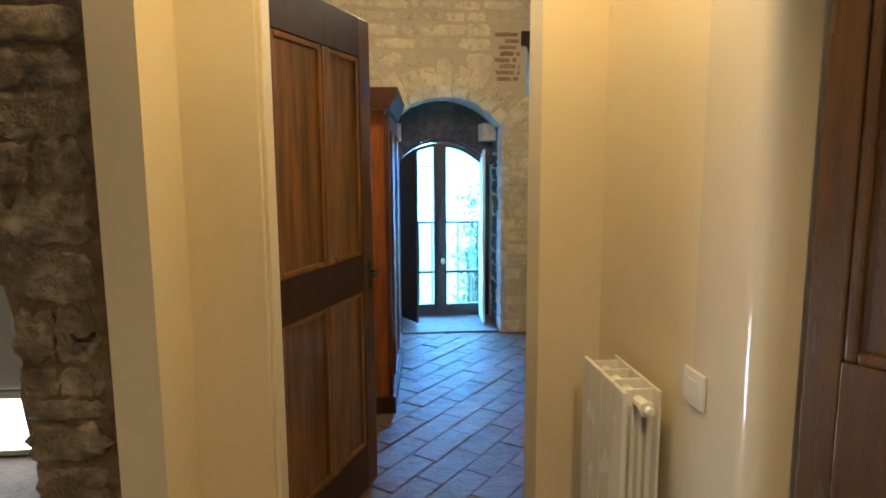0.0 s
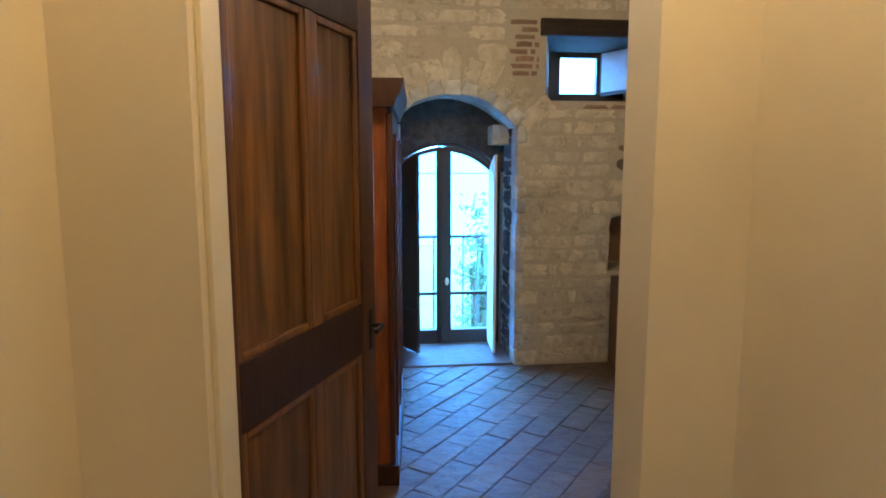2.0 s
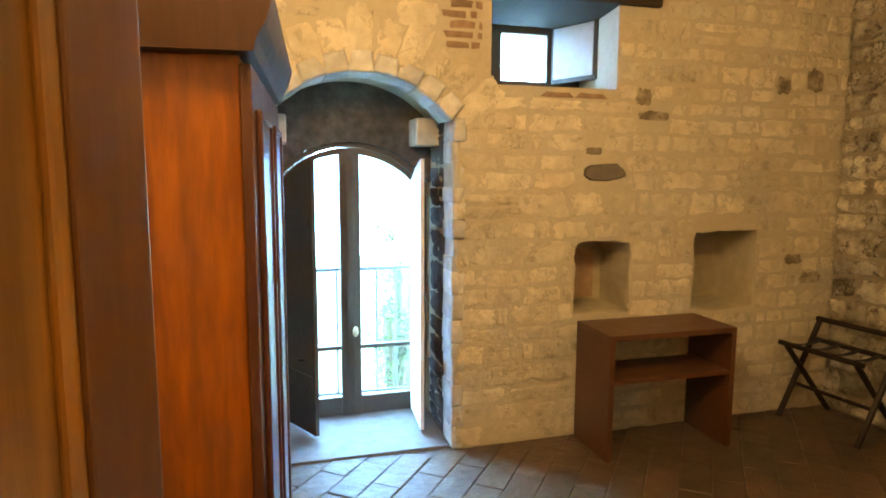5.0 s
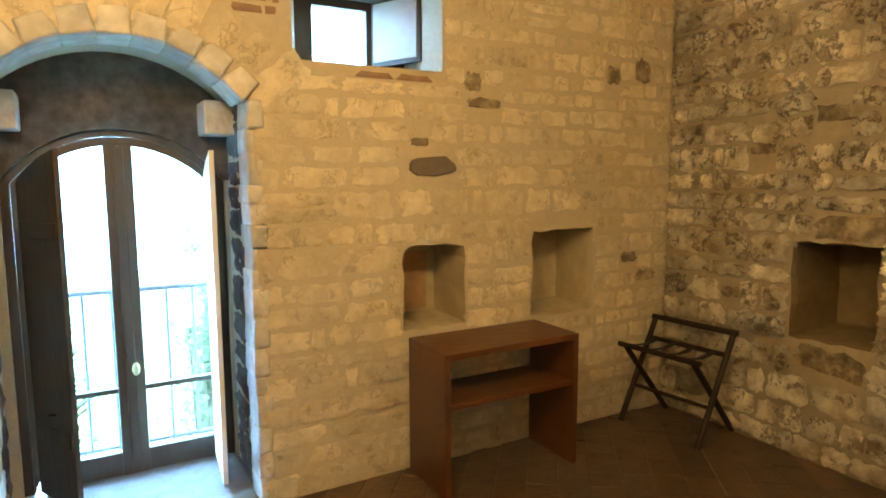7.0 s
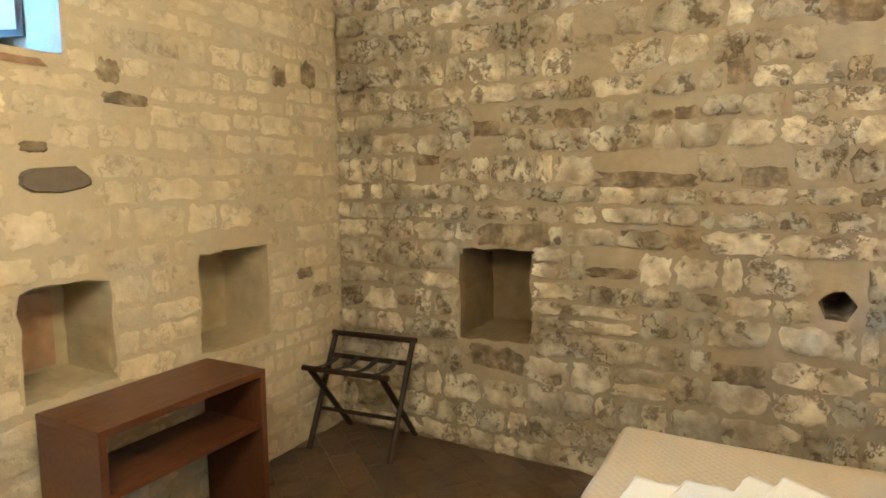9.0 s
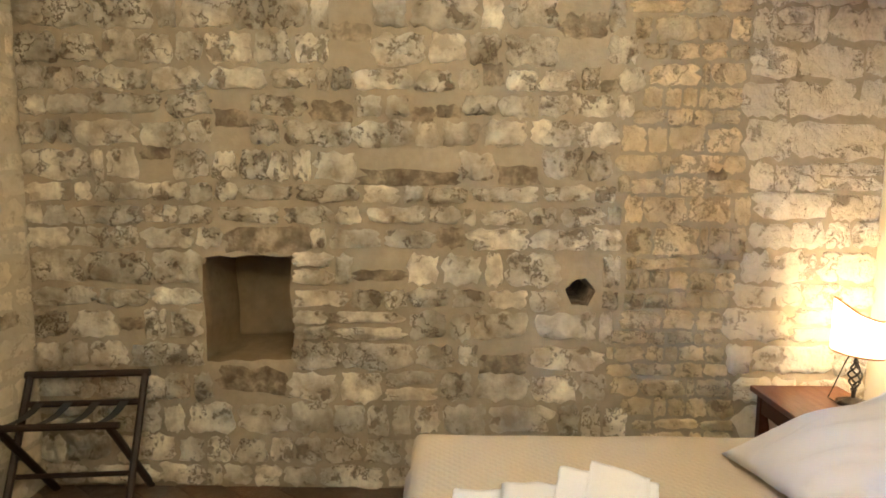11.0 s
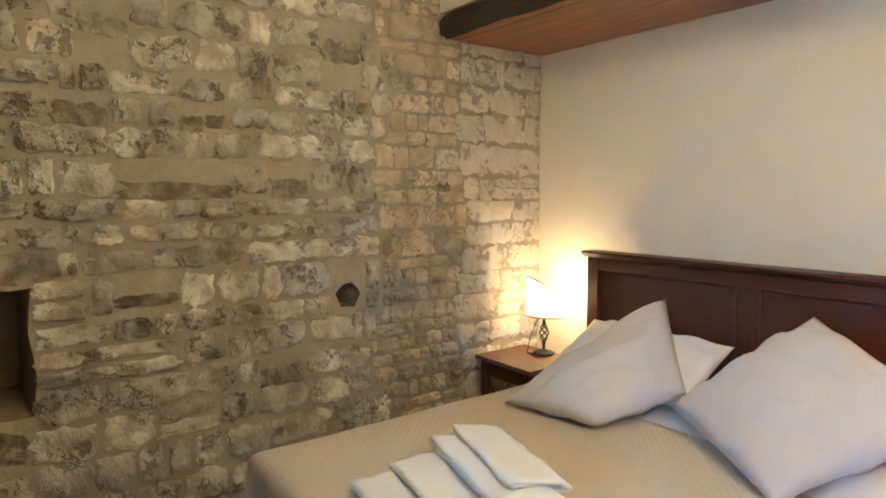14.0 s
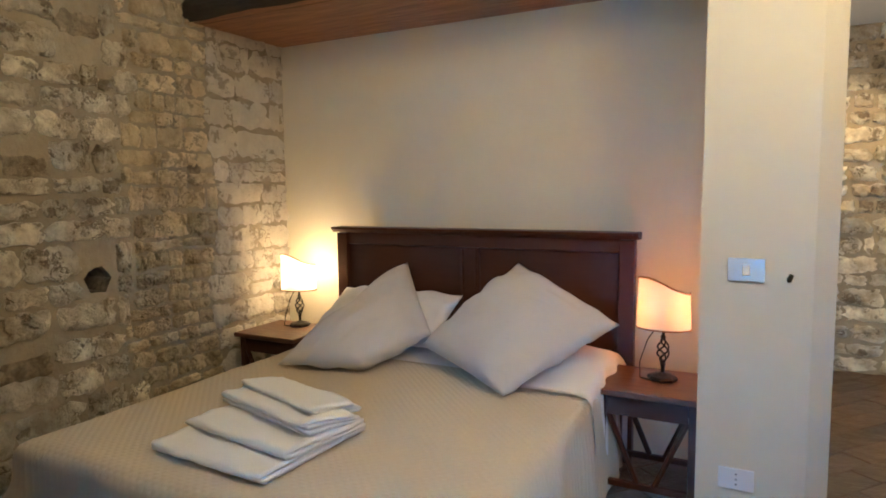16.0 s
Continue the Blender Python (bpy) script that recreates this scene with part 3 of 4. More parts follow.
def lay(wall, stones, meshes, place, turn, rng, near, proud=0.016, keep=1.0, limit=300):
    """The stones nearest to the walk become parts of the wall, the rest one joined part."""
    stones = [s for s in stones if rng.random() < keep]
    order = sorted(range(len(stones)), key=lambda i: near(stones[i]))
    chosen = set(order[:limit])
    rest = bmesh.new()
    for i, (a, z, w, h) in enumerate(stones):
        mesh = rng.choice(meshes)
        m = Matrix.Translation(place(a, z)) @ pose(0, 0, 0, 0, 0, turn) @ pose(0, 0, 0, 0, rng.uniform(-2.2, 2.2), 0) @ Matrix.Diagonal((w * rng.choice((-1, 1)), proud * rng.uniform(0.55, 1.4), h, 1))
        if i in chosen:
            ob = new("stone", mesh)
            ob.matrix_world = m
            ob.parent = wall
        else:
            start = len(rest.verts)
            rest.from_mesh(mesh)
            rest.verts.ensure_lookup_table()
            for v in rest.verts[start:]:
                v.co = m @ v.co
    if len(rest.verts):
        ob = part("stones", rest, meshes[0].materials[0], wall, smooth=True)
        ob["kind"] = "stuff"
    else:
        rest.free()


RING_R = (ARCH_HALF ** 2 + (APEX - SPRING) ** 2) / (2 * (APEX - SPRING))
RING_Z = APEX - RING_R


def arch_hole(z):
    """The part of the north wall's courses that the balcony door and its wedge stones take up."""
    cx = ARCH_X - XW
    if z < SPRING:
        return (cx - ARCH_HALF - 0.01, cx + ARCH_HALF + 0.015, -1, SPRING + 0.1)
    half = math.sqrt(max(0, (RING_R + 0.29) ** 2 - (z - RING_Z) ** 2))
    half = min(half, ARCH_HALF + 0.06 + (z - SPRING) * 0.5)
    return (cx - half, cx + half, SPRING, APEX + 0.28)


rng = random.Random(5)
pale, rugged, grey, dark_jambs = stone_set(STONE_PALE, 0.6), stone_set(STONE, 1.0), stone_set(STONE_GREY, 0.5, 8), stone_set(STONE_DARK, 0.8, 8)
bricks = stone_set(BRICK, 0.3, 6, 4, 3)
GREY_SLATE = material("grey_slate_stone", (0.18, 0.145, 0.115), 0.85, grain=20, amount=0.4, bump=0.4, spec=0.2)
stained, pale_stained, ochre, washed = stone_set(DARK_BROWN, 0.9, 6), stone_set(PALE_STAINED, 0.9, 6), stone_set(RUBBLE, 1.1, 12), stone_set(WASHED, 0.8, 8)
NORTH_ODD = [(3.43, 2.06, 0.12, 0.13), (3.2, 2.02, 0.1, 0.1), (2.32, 1.82, 0.2, 0.05), (2.25, 1.92, 0.09, 0.09), (1.95, 1.62, 0.09, 0.04), (3.5, 0.85, 0.15, 0.07), (3.36, 0.97, 0.12, 0.06)]
EAST_ODD = [(5.2, 1.49, 0.46, 0.075), (5.13, 1.775, 0.1, 0.07), (5.02, 1.785, 0.12, 0.06), (4.82, 1.95, 0.1, 0.11), (4.42, 2.16, 0.2, 0.11), (5.33, 1.04, 0.24, 0.055), (5.45, 2.13, 0.18, 0.08), (5.0, 1.22, 0.14, 0.1), (5.1, 2.35, 0.18, 0.09), (5.95, 0.53, 0.34, 0.13), (5.85, 1.2, 0.4, 0.13), (4.3, 1.9, 0.08, 0.06), (6.35, 1.6, 0.14, 0.07), (6.5, 0.8, 0.12, 0.06), (5.55, 1.78, 0.2, 0.1), (4.7, 1.5, 0.2, 0.09), (4.75, 0.62, 0.22, 0.1), (6.0, 1.75, 0.16, 0.08), (4.0, 1.15, 0.12, 0.08), (3.8, 1.5, 0.1, 0.09), (3.95, 1.75, 0.14, 0.07), (3.5, 1.95, 0.12, 0.08)]
off = -XW
north_holes = [arch_hole, (1.28 + off, 2.34 + off, 2.40, 2.53), (1.31 + off, 2.09 + off, 1.93, 2.42), (1.855 + off, 2.205 + off, 0.705, 1.115), (2.635 + off, 3.08 + off, 0.685, 1.16), (1.86 + off, 2.16 + off, 1.455, 1.55), (1.06 + off, 1.31 + off, 2.12, 2.5)] + [(a + off - w / 2, a + off + w / 2, z - h / 2, z + h / 2) for a, z, w, h in NORTH_ODD]
lay(north, courses(XE - XW, TOP, rng, north_holes, (0.08, 0.15), (0.12, 0.36), 0.018), pale, lambda a, z: (XW + a, YN, z), 0, rng, lambda s: abs(s[0] + XW - 1.9) + 0.8 * abs(s[1] - 1.2), 0.007)
# coursed part and rubble part of the east wall
SPLIT = YN - 4.22
east_holes = [(YN - 6.155, YN - 5.74, 0.625, 1.12), (YN - 4.49, YN - 4.31, 0.88, 1.05), (YN - 5.16, YN - 5.02, 1.745, 1.80), lambda z: (SPLIT + 0.16 * noise.noise((z * 2.3, 1, 4)), 9, -1, 9)] + [(YN - a - w / 2, YN - a + w / 2, z - h / 2, z + h / 2) for a, z, w, h in EAST_ODD]
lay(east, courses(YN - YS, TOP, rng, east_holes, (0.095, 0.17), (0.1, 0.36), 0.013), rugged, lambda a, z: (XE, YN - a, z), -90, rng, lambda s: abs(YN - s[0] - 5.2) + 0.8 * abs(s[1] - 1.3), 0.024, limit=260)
def split_far(z):
    return YN - 3.68 + 0.1 * noise.noise((z * 1.9, 7, 2))


lay(east, courses(YN - YS, TOP, rng, [lambda z: (-1, SPLIT + 0.01 + 0.16 * noise.noise((z * 2.3, 1, 4)), -1, 9), lambda z: (split_far(z), 9, -1, 9)], (0.06, 0.15), (0.05, 0.26), 0.009), ochre, lambda a, z: (XE, YN - a, z), -90, rng, lambda s: abs(s[1] - 1.5), 0.02, limit=40)
def wash_at(u, v):
    z = TOP * v
    y0 = YN - split_far(z) + 0.03 * noise.noise((z * 9, 3, 1))
    return (XE - 0.005 + 0.004 * noise.noise((u * 9, z * 7, 2)) + (0.013 if u > 0.97 else 0), YS + 0.003 + (y0 - YS) * u, z)


part("wash_coat", sheet(24, 90, wash_at), MORTAR, east, "lime mortar smeared over the joints", True)
lay(east, courses(YN - YS, TOP, rng, [lambda z: (-1, split_far(z) + 0.006, -1, 9)], (0.08, 0.19), (0.1, 0.4), 0.004), washed, lambda a, z: (XE, YN - a, z), -90, rng, lambda s: abs(s[1] - 1.5), 0.021, limit=30)
# hall walls
hall_south, hall_left = bpy.data.objects["wall_hall_south"], bpy.data.objects["wall_hall_left"]
lay(hall_south, courses(2.6, 2.5, rng, [], (0.08, 0.15), (0.1, 0.34)), rugged, lambda a, z: (1.6 - a, HALL_S, z), 180, rng, lambda s: s[1], 0.02, limit=120)
lay(hall_left, courses(1.75, 2.5, rng, [lambda z: (0, 1.60 - 0.04 * z, -1, 1.26)], (0.06, 0.15), (0.07, 0.3), 0.005), pale_stained, lambda a, z: (-2.3 + a, 3.3, z), 0, rng, lambda s: s[1], 0.009, limit=60)
# wedge stones over the arch
edge = 1.02
count = 11
for k in range(count):
    a = -edge + 2 * edge * (k + 0.5) / count
    h = rng.uniform(0.2, 0.29)
    r = RING_R + 0.012 + h / 2
    ob = new("wedge_stone", rng.choice(pale))
    ob.matrix_world = Matrix.Translation((ARCH_X + r * math.sin(a), YN, RING_Z + r * math.cos(a))) @ pose(0, 0, 0, 0, math.degrees(a), 0) @ Matrix.Diagonal((2 * edge * r / count - 0.012, 0.012, h, 1))
    ob.parent = north
# grey ring stones lining the arch and the jamb
ring_mesh = []
for k in range(6):
    bm = box((-0.5, -0.5, -0.5), (0.5, 0.5, 0.5), 0.12)
    for v in bm.verts:
        v.co += 0.10 * Vector((noise.noise(v.co * 2 + Vector((k * 7, 0, 0))), noise.noise(v.co * 2 + Vector((0, k * 5, 3))), noise.noise(v.co * 2 + Vector((1, 2, k * 9)))))
    ring_mesh.append(finish(bm, "ring_stone", STONE_GREY, True))
a0 = math.asin(ARCH_HALF / RING_R)
for k in range(9):
    a = -a0 + 2 * a0 * (k + 0.5) / 9
    r = RING_R + 0.02
    ob = new("ring_stone", rng.choice(ring_mesh))
    ob.matrix_world = Matrix.Translation((ARCH_X + r * math.sin(a), YN + 0.105, RING_Z + r * math.cos(a))) @ pose(0, 0, 0, 0, math.degrees(a), 0) @ Matrix.Diagonal((2 * a0 * r / 9 - 0.004, 0.25, 0.1 + rng.uniform(-0.012, 0.012), 1))
    ob.parent = north
for x in (ARCH_X + ARCH_HALF + 0.025, ARCH_X - ARCH_HALF - 0.025):
    z = 0.0
    while z < SPRING - 0.03:
        h = rng.uniform(0.07, 0.16)
        ob = new("ring_stone", rng.choice(ring_mesh))
        ob.matrix_world = Matrix.Translation((x + rng.uniform(-0.006, 0.008), YN + 0.085, z + h / 2)) @ Matrix.Diagonal((0.07, 0.18 + rng.uniform(-0.01, 0.02), h + 0.006, 1))
        ob.parent = north
        z += h
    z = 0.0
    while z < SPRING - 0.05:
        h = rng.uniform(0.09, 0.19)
        ob = new("jamb_stone", rng.choice(dark_jambs))
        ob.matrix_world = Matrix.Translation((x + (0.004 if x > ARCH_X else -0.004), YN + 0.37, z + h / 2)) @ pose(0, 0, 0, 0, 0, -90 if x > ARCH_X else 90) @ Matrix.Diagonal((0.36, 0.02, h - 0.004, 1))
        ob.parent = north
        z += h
# bricks beside and under the small window, and in the niches
def brick_row(x0, x1, z, length, h, y=YN, turn=0, wall=north, axis="x", proud=0.012):
    a = x0
    while a < x1 - 0.03:
        w = min(length * rng.uniform(0.85, 1.1), x1 - a)
        ob = new("brick", rng.choice(bricks))
        at = (a + w / 2, y, z) if axis == "x" else (y, a + w / 2, z)
        ob.matrix_world = Matrix.Translation(at) @ pose(0, 0, 0, 0, 0, turn) @ Matrix.Diagonal((w - 0.012, proud * rng.uniform(0.6, 1.2), h, 1))
        ob.parent = wall
        a += w


z = 2.14
while z < 2.5:
    brick_row(1.06 + rng.uniform(0, 0.12), 1.31 - rng.uniform(0, 0.05), z, 0.22 * rng.uniform(0.6, 1.1), rng.uniform(0.03, 0.042))
    z += 0.05
brick_row(1.62, 2.03, 1.915, 0.21, 0.03)
for x0, z0, z1, dep in ((1.86, 0.72, 1.10, 0.2), (2.64, 0.70, 1.14, 0.24)):
    z = z0 + 0.03
    while z < z1:
        brick_row(YN + 0.02, YN + dep, z, 0.22, 0.05, x0, 90, north, "y", 0.01)
        z += 0.062


def blot(wall, at, turn, w, h, mat, label, proud=0.012, seed=1):
    """A single odd stone or hollow, with its own uneven outline."""
    bm = bmesh.new()
    rim = []
    for k in range(18):
        a = 2 * math.pi * k / 18
        q = (1 + 0.3 * noise.noise((math.cos(a) * 1.7, math.sin(a) * 1.7, seed * 3.7))) / (abs(math.cos(a)) ** 2.4 + abs(math.sin(a)) ** 2.4) ** (1 / 2.4)
        rim.append((0.5 * w * q * math.cos(a), 0.5 * h * q * math.sin(a)))
    outer = [bm.verts.new((x, 0.01, z)) for x, z in rim]
    inner = [bm.verts.new((x * 0.86, -proud, z * 0.82)) for x, z in rim]
    for k in range(18):
        bm.faces.new((outer[k], outer[(k + 1) % 18], inner[(k + 1) % 18], inner[k]))
    bm.faces.new(inner)
    ob = part("odd_stone", bm, mat, wall, label)
    ob.matrix_world = Matrix.Translation(at) @ pose(0, 0, 0, 0, 0, turn)
    return ob


blot(north, (2.01, YN, 1.502), 0, 0.29, 0.1, GREY_SLATE, "grey oval stone", 0.012, 6)
# dark stones; some stand in for shaded holes, slits and dents
for wall, spots, place, turn in ((north, NORTH_ODD, lambda a, z: (a, YN, z), 0), (east, EAST_ODD, lambda a, z: (XE, a, z), -90)):
    for a, z, w, h in spots:
        ob = new("dark_stone", rng.choice(pale_stained if wall is north or rng.random() < 0.4 else stained))
        ob.matrix_world = Matrix.Translation(place(a, z)) @ pose(0, 0, 0, 0, 0, turn) @ pose(0, 0, 0, 0, rng.uniform(-3, 3), 0) @ Matrix.Diagonal((w, 0.008, h, 1))
        ob.parent = wall

# floor tiles in diagonal running bond
def tile_mesh(seed, w, d):
    bm = box((-w / 2, -d / 2, -0.02), (w / 2, d / 2, 0.0), 0.0)
    bmesh.ops.bevel(bm, geom=[e for e in bm.edges if all(v.co.z > -0.001 for v in e.verts)], offset=0.004, segments=1, affect="EDGES")
    for v in bm.verts:
        v.co += Vector((0.006 * noise.noise((v.co.x * 9, v.co.y * 9, seed)), 0.004 * noise.noise((v.co.x * 9, seed, v.co.y * 9)), 0))
    return finish(bm, "tile", TILE)


TW, TL, TURN_F = 0.152, 0.355, 51
tiles = [tile_mesh(k * 3.3, TL - 0.003, TW - 0.003) for k in range(8)]
floor = bpy.data.objects["floor"]
spots = []
spin = Matrix.Rotation(radians(TURN_F), 2)
for j in range(-60, 60):
    for i in range(-30, 30):
        q = spin @ Vector((TL * (i + (0.5 if j % 2 else 0) + 0.1 * noise.noise((j * 1.7, 0, 0))), TW * j)) + Vector((0.88, 5.4))
        in_room = XW + 0.05 < q.x < XE + 0.12 and 3.1 < q.y < YN + 0.09
        in_hall = -2.2 < q.x < 1.95 and HALL_S - 0.05 < q.y <= 3.1
        if in_room or in_hall:
            spots.append(q)
spots.sort(key=lambda q: (q - Vector((1.0, 5.3))).length)
spare = bmesh.new()
for n, q in enumerate(spots):
    m = Matrix.Translation((q.x, q.y, rng.uniform(-0.003, 0.002))) @ pose(0, 0, 0, rng.uniform(-0.9, 0.9), rng.uniform(-0.6, 0.6), TURN_F + rng.uniform(-1.2, 1.2) + (180 if rng.random() < 0.5 else 0))
    mesh = rng.choice(tiles)
    if n < 300:
        ob = new("tile", mesh)
        ob.matrix_world = m
        ob.parent = floor
    else:
        start = len(spare.verts)
        spare.from_mesh(mesh)
        spare.verts.ensure_lookup_table()
        for v in spare.verts[start:]:
            v.co = m @ v.co
part("tiles", spare, TILE, floor)["kind"] = "stuff"


# ---- doors and windows ----
def panelled_leaf(name, width, height, thick, mat, label, m, rails, stile, mid, group="", middle=None):
    """A plank door with panels: rails are (bottom, top) heights, stile and mid their widths. It hangs at x = 0 and runs along x."""
    leaf = thing(name, m, label, "door", group, "structure")
    for a, b in ((0, stile), (width - stile, width)):
        part("stile", box((a, 0, 0), (b, thick, height), 0.004), STILE_WOOD if mat is DOOR_WOOD else mat, leaf)
    for a, b in rails:
        part("rail", box((stile, 0.001, a), (width - stile, thick - 0.001, b), 0.003), DARK_WOOD if mat is DOOR_WOOD else mat, leaf, "darker broad rail")
    spans = list(zip([b for _, b in rails], [a for a, _ in rails[1:]]))
    centre = middle or width / 2
    for a, b in spans:
        if mid:
            part("mullion", box((centre - mid / 2, 0.002, a), (centre + mid / 2, thick - 0.002, b), 0.003), MOULDING_WOOD if mat is DOOR_WOOD else mat, leaf)
            fields = ((stile, centre - mid / 2), (centre + mid / 2, width - stile))
        else:
            fields = ((stile, width - stile),)
        for x0, x1 in fields:
            panel = box((x0, thick * 0.35, a), (x1, thick * 0.65, b))
            part("panel", panel, mat, leaf)
            for y0, y1 in ((0.004, thick * 0.34), (thick * 0.66, thick - 0.004)):
                trim = bmesh.new()
                w = 0.022
                for lo, hi in (((x0, y0, a), (x0 + w, y1, b)), ((x1 - w, y0, a), (x1, y1, b)), ((x0 + w, y0, a), (x1 - w, y1, a + w)), ((x0 + w, y0, b - w), (x1 - w, y1, b))):
                    box(lo, hi, 0.006, trim)
                part("moulding", trim, MOULDING_WOOD if mat is DOOR_WOOD else mat, leaf)
    return leaf


door_dir = math.degrees(math.atan2(4.521 - 3.765, 0.095 + 0.247))
door = panelled_leaf("door_1", 0.83, 2.04, 0.045, DOOR_WOOD, "open varnished pine door with dark rails and four panels", pose(-0.247, 3.765, 0.012, 0, 0, door_dir), [(0, 0.2), (0.9, 1.06), (1.88, 2.04)], 0.1, 0.045, middle=0.45)
for side, y in ((1, 0.045), (-1, 0.0)):
    part("door_handle", rod([(0.79, y, 0.98), (0.79, y + side * 0.04, 0.98), (0.73, y + side * 0.045, 0.975)], 0.008), IRON, door, "black iron lever handle")
    part("escutcheon", box((0.778, y - 0.003, 0.9), (0.803, y + 0.003, 1.03), 0.002), IRON, door)
structure("trim_door", box((JL, 3.60, 0), (JL + 0.012, 3.735, 2.06), 0.003), PLASTER, "thin cream door casing", "door casing")

hall_door = panelled_leaf("door_2", 0.85, 2.1, 0.05, HALL_DOOR_WOOD, "dark varnished panelled door standing open in the hall", pose(0.885, 2.78, 0.01, 0, 0, -62), [(0, 0.2), (0.86, 1.11), (1.95, 2.1)], 0.06, 0)

# balcony door
YD = 7.594
balcony = thing("door_3", pose(0.687, YD, 0), "arched brown glazed balcony door with open inner shutters", "balcony door", kind="structure")


def arch_ring(half_o, half_i, apex_o, apex_i, spring_o, spring_i, base_o, base_i, y0, y1, steps=16):
    """An arched frame round an opening, upright sides and all, open at the foot."""
    bm = bmesh.new()
    def line(half, apex, spring, base):
        pts = arch_outline(0, half, base, spring, apex, steps)
        return [pts[1]] + pts[2:] + [pts[0]]
    a, b = line(half_o, apex_o, spring_o, base_o), line(half_i, apex_i, spring_i, base_i)
    rows = [[bm.verts.new((x, y, z)) for x, z in pts] for y in (y0, y1) for pts in (a, b)]
    n = len(a)
    for i in range(n - 1):
        for p, q in ((0, 1), (2, 3), (0, 2), (1, 3)):
            bm.faces.new((rows[p][i], rows[p][i + 1], rows[q][i + 1], rows[q][i]))
    for i in (0, n - 1):
        bm.faces.new((rows[0][i], rows[1][i], rows[3][i], rows[2][i]))
    return bm


part("door_frame", arch_ring(0.463, 0.425, 1.678, 1.645, 1.44, 1.43, 0.0, 0.0, -0.035, 0.035), FRAME_WOOD, balcony)
part("leaf_frame", arch_ring(0.423, 0.384, 1.643, 1.605, 1.43, 1.44, 0.01, 0.12, -0.028, 0.026), FRAME_WOOD, balcony)
for side in (-1, 1):
    part("meeting_stile", box((0.001 if side > 0 else -0.06, -0.03, 0.01), (0.06 if side > 0 else -0.001, 0.026, 1.615), 0.004), FRAME_WOOD, balcony)
    x0, x1 = (0.06, 0.384) if side > 0 else (-0.384, -0.06)
    part("bottom_rail", box((x0, -0.026, 0.012), (x1, 0.024, 0.125), 0.004), FRAME_WOOD, balcony)
    part("glazing_bar", box((x0, -0.02, 0.422), (x1, 0.02, 0.446), 0.003), FRAME_WOOD, balcony)
    part("glazing_seam", box((x0, -0.006, 1.425), (x1, 0.006, 1.431)), FRAME_WOOD, balcony)
    pane = part("pane", box((x0, -0.003, 0.125), (x1, 0.003, 1.6)), GLASS, balcony, "clear glass pane")
    pane.visible_shadow = False
part("astragal", box((-0.022, -0.042, 0.02), (0.022, -0.0305, 1.6), 0.004), FRAME_WOOD, balcony, "raised cover strip")
knob = turned([(0.006, 0), (0.008, 0.012), (0.02, 0.022), (0.022, 0.03), (0.012, 0.038)], 14)
bmesh.ops.transform(knob, matrix=pose(0.02, -0.042, 0.545, 90, 0, 0) @ Matrix.Diagonal((0.8, 1.5, 1, 1)), verts=knob.verts)
part("oval_knob", knob, BRASS, balcony, "oval brass knob", True)


def shutter(x, y, turn, width, tall, mirror):
    ob = thing("shutter", pose(x, y, 0, 0, 0, turn), "brown inner shutter swung into the room", "shutter", "inner shutters", "structure")
    s = -1 if mirror else 1
    rise = 0.14
    board = prism([(0, 0.03), (s * width, 0.03), (s * width, tall + rise * 0.95), (s * width * 0.6, tall + rise * 0.7), (s * width * 0.25, tall + rise * 0.32), (0, tall)], -0.011, 0.011)
    # right board is white for the daylight on it; the left stays brown
    part("board", board, FRAME_WOOD if not mirror else WHITE_PAINT, ob)
    for z in (0.3, 1.2):
        part("batten", box((min(0, s * width) + 0.02, -0.02, z), (max(0, s * width) - 0.02, -0.0115, z + 0.07), 0.003), FRAME_WOOD, ob)
    return ob


shutter(1.062, YD - 0.05, 86, 0.36, 1.44, True)
shutter(0.297, YD - 0.05, -62, 0.33, 1.44, False)
tagged(part("latch", rod([(0.36, 7.3, 0.47), (0.36, 7.27, 0.47), (0.385, 7.262, 0.47)], 0.006), IRON), "small iron latch on the shutter", "latch")

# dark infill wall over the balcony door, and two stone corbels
tymp = structure("wall_tympanum", prism(arch_outline(ARCH_X, ARCH_HALF + 0.03, 1.44, SPRING, APEX), YN + 0.55, YN + 0.579), STONE_DARK, "dark masonry above the balcony door", "stone wall")
carve(tymp, [prism(arch_outline(0.687, 0.463, 0.5, 1.44, 1.678), YN + 0.4, YN + 0.7)])
for x0, x1 in ((0.205, 0.325), (1.035, 1.175)):
    blk = box((x0, YN + 0.36, 1.65), (x1, YN + 0.56, 1.805), 0.012)
    tagged(part("corbel", blk, STONE_GREY), "pale stone corbel block above the balcony door", "corbel", "corbels over the door")
tagged(part("threshold", box((0.19, YN + 0.03, -0.02), (1.15, YN + 0.70, 0.012), 0.004), SLAB), "pale stone slab before the balcony door", "threshold", kind="structure")

# small window
small = thing("window_1", pose(1.85, YN + 0.68, 2.25), "small dark-framed window high in the stone wall", "window", kind="structure")
for lo, hi in (((-0.31, -0.03, -0.27), (-0.2, 0.03, 0.25)), ((0.11, -0.03, -0.18), (0.15, 0.03, 0.12)), ((0.15, -0.028, -0.27), (0.38, 0.03, 0.25)), ((-0.2, -0.03, -0.27), (0.15, 0.03, -0.175)), ((-0.2, -0.03, 0.115), (0.15, 0.03, 0.24))):
    part("window_frame", box(lo, hi, 0.004), FRAME_WOOD, small)
pane = part("pane", box((-0.21, 0.0, -0.18), (0.12, 0.005, 0.14)), GLASS, small)
pane.visible_shadow = False
SASH = pose(0.145, -0.04, 0, 0, 0, -66)
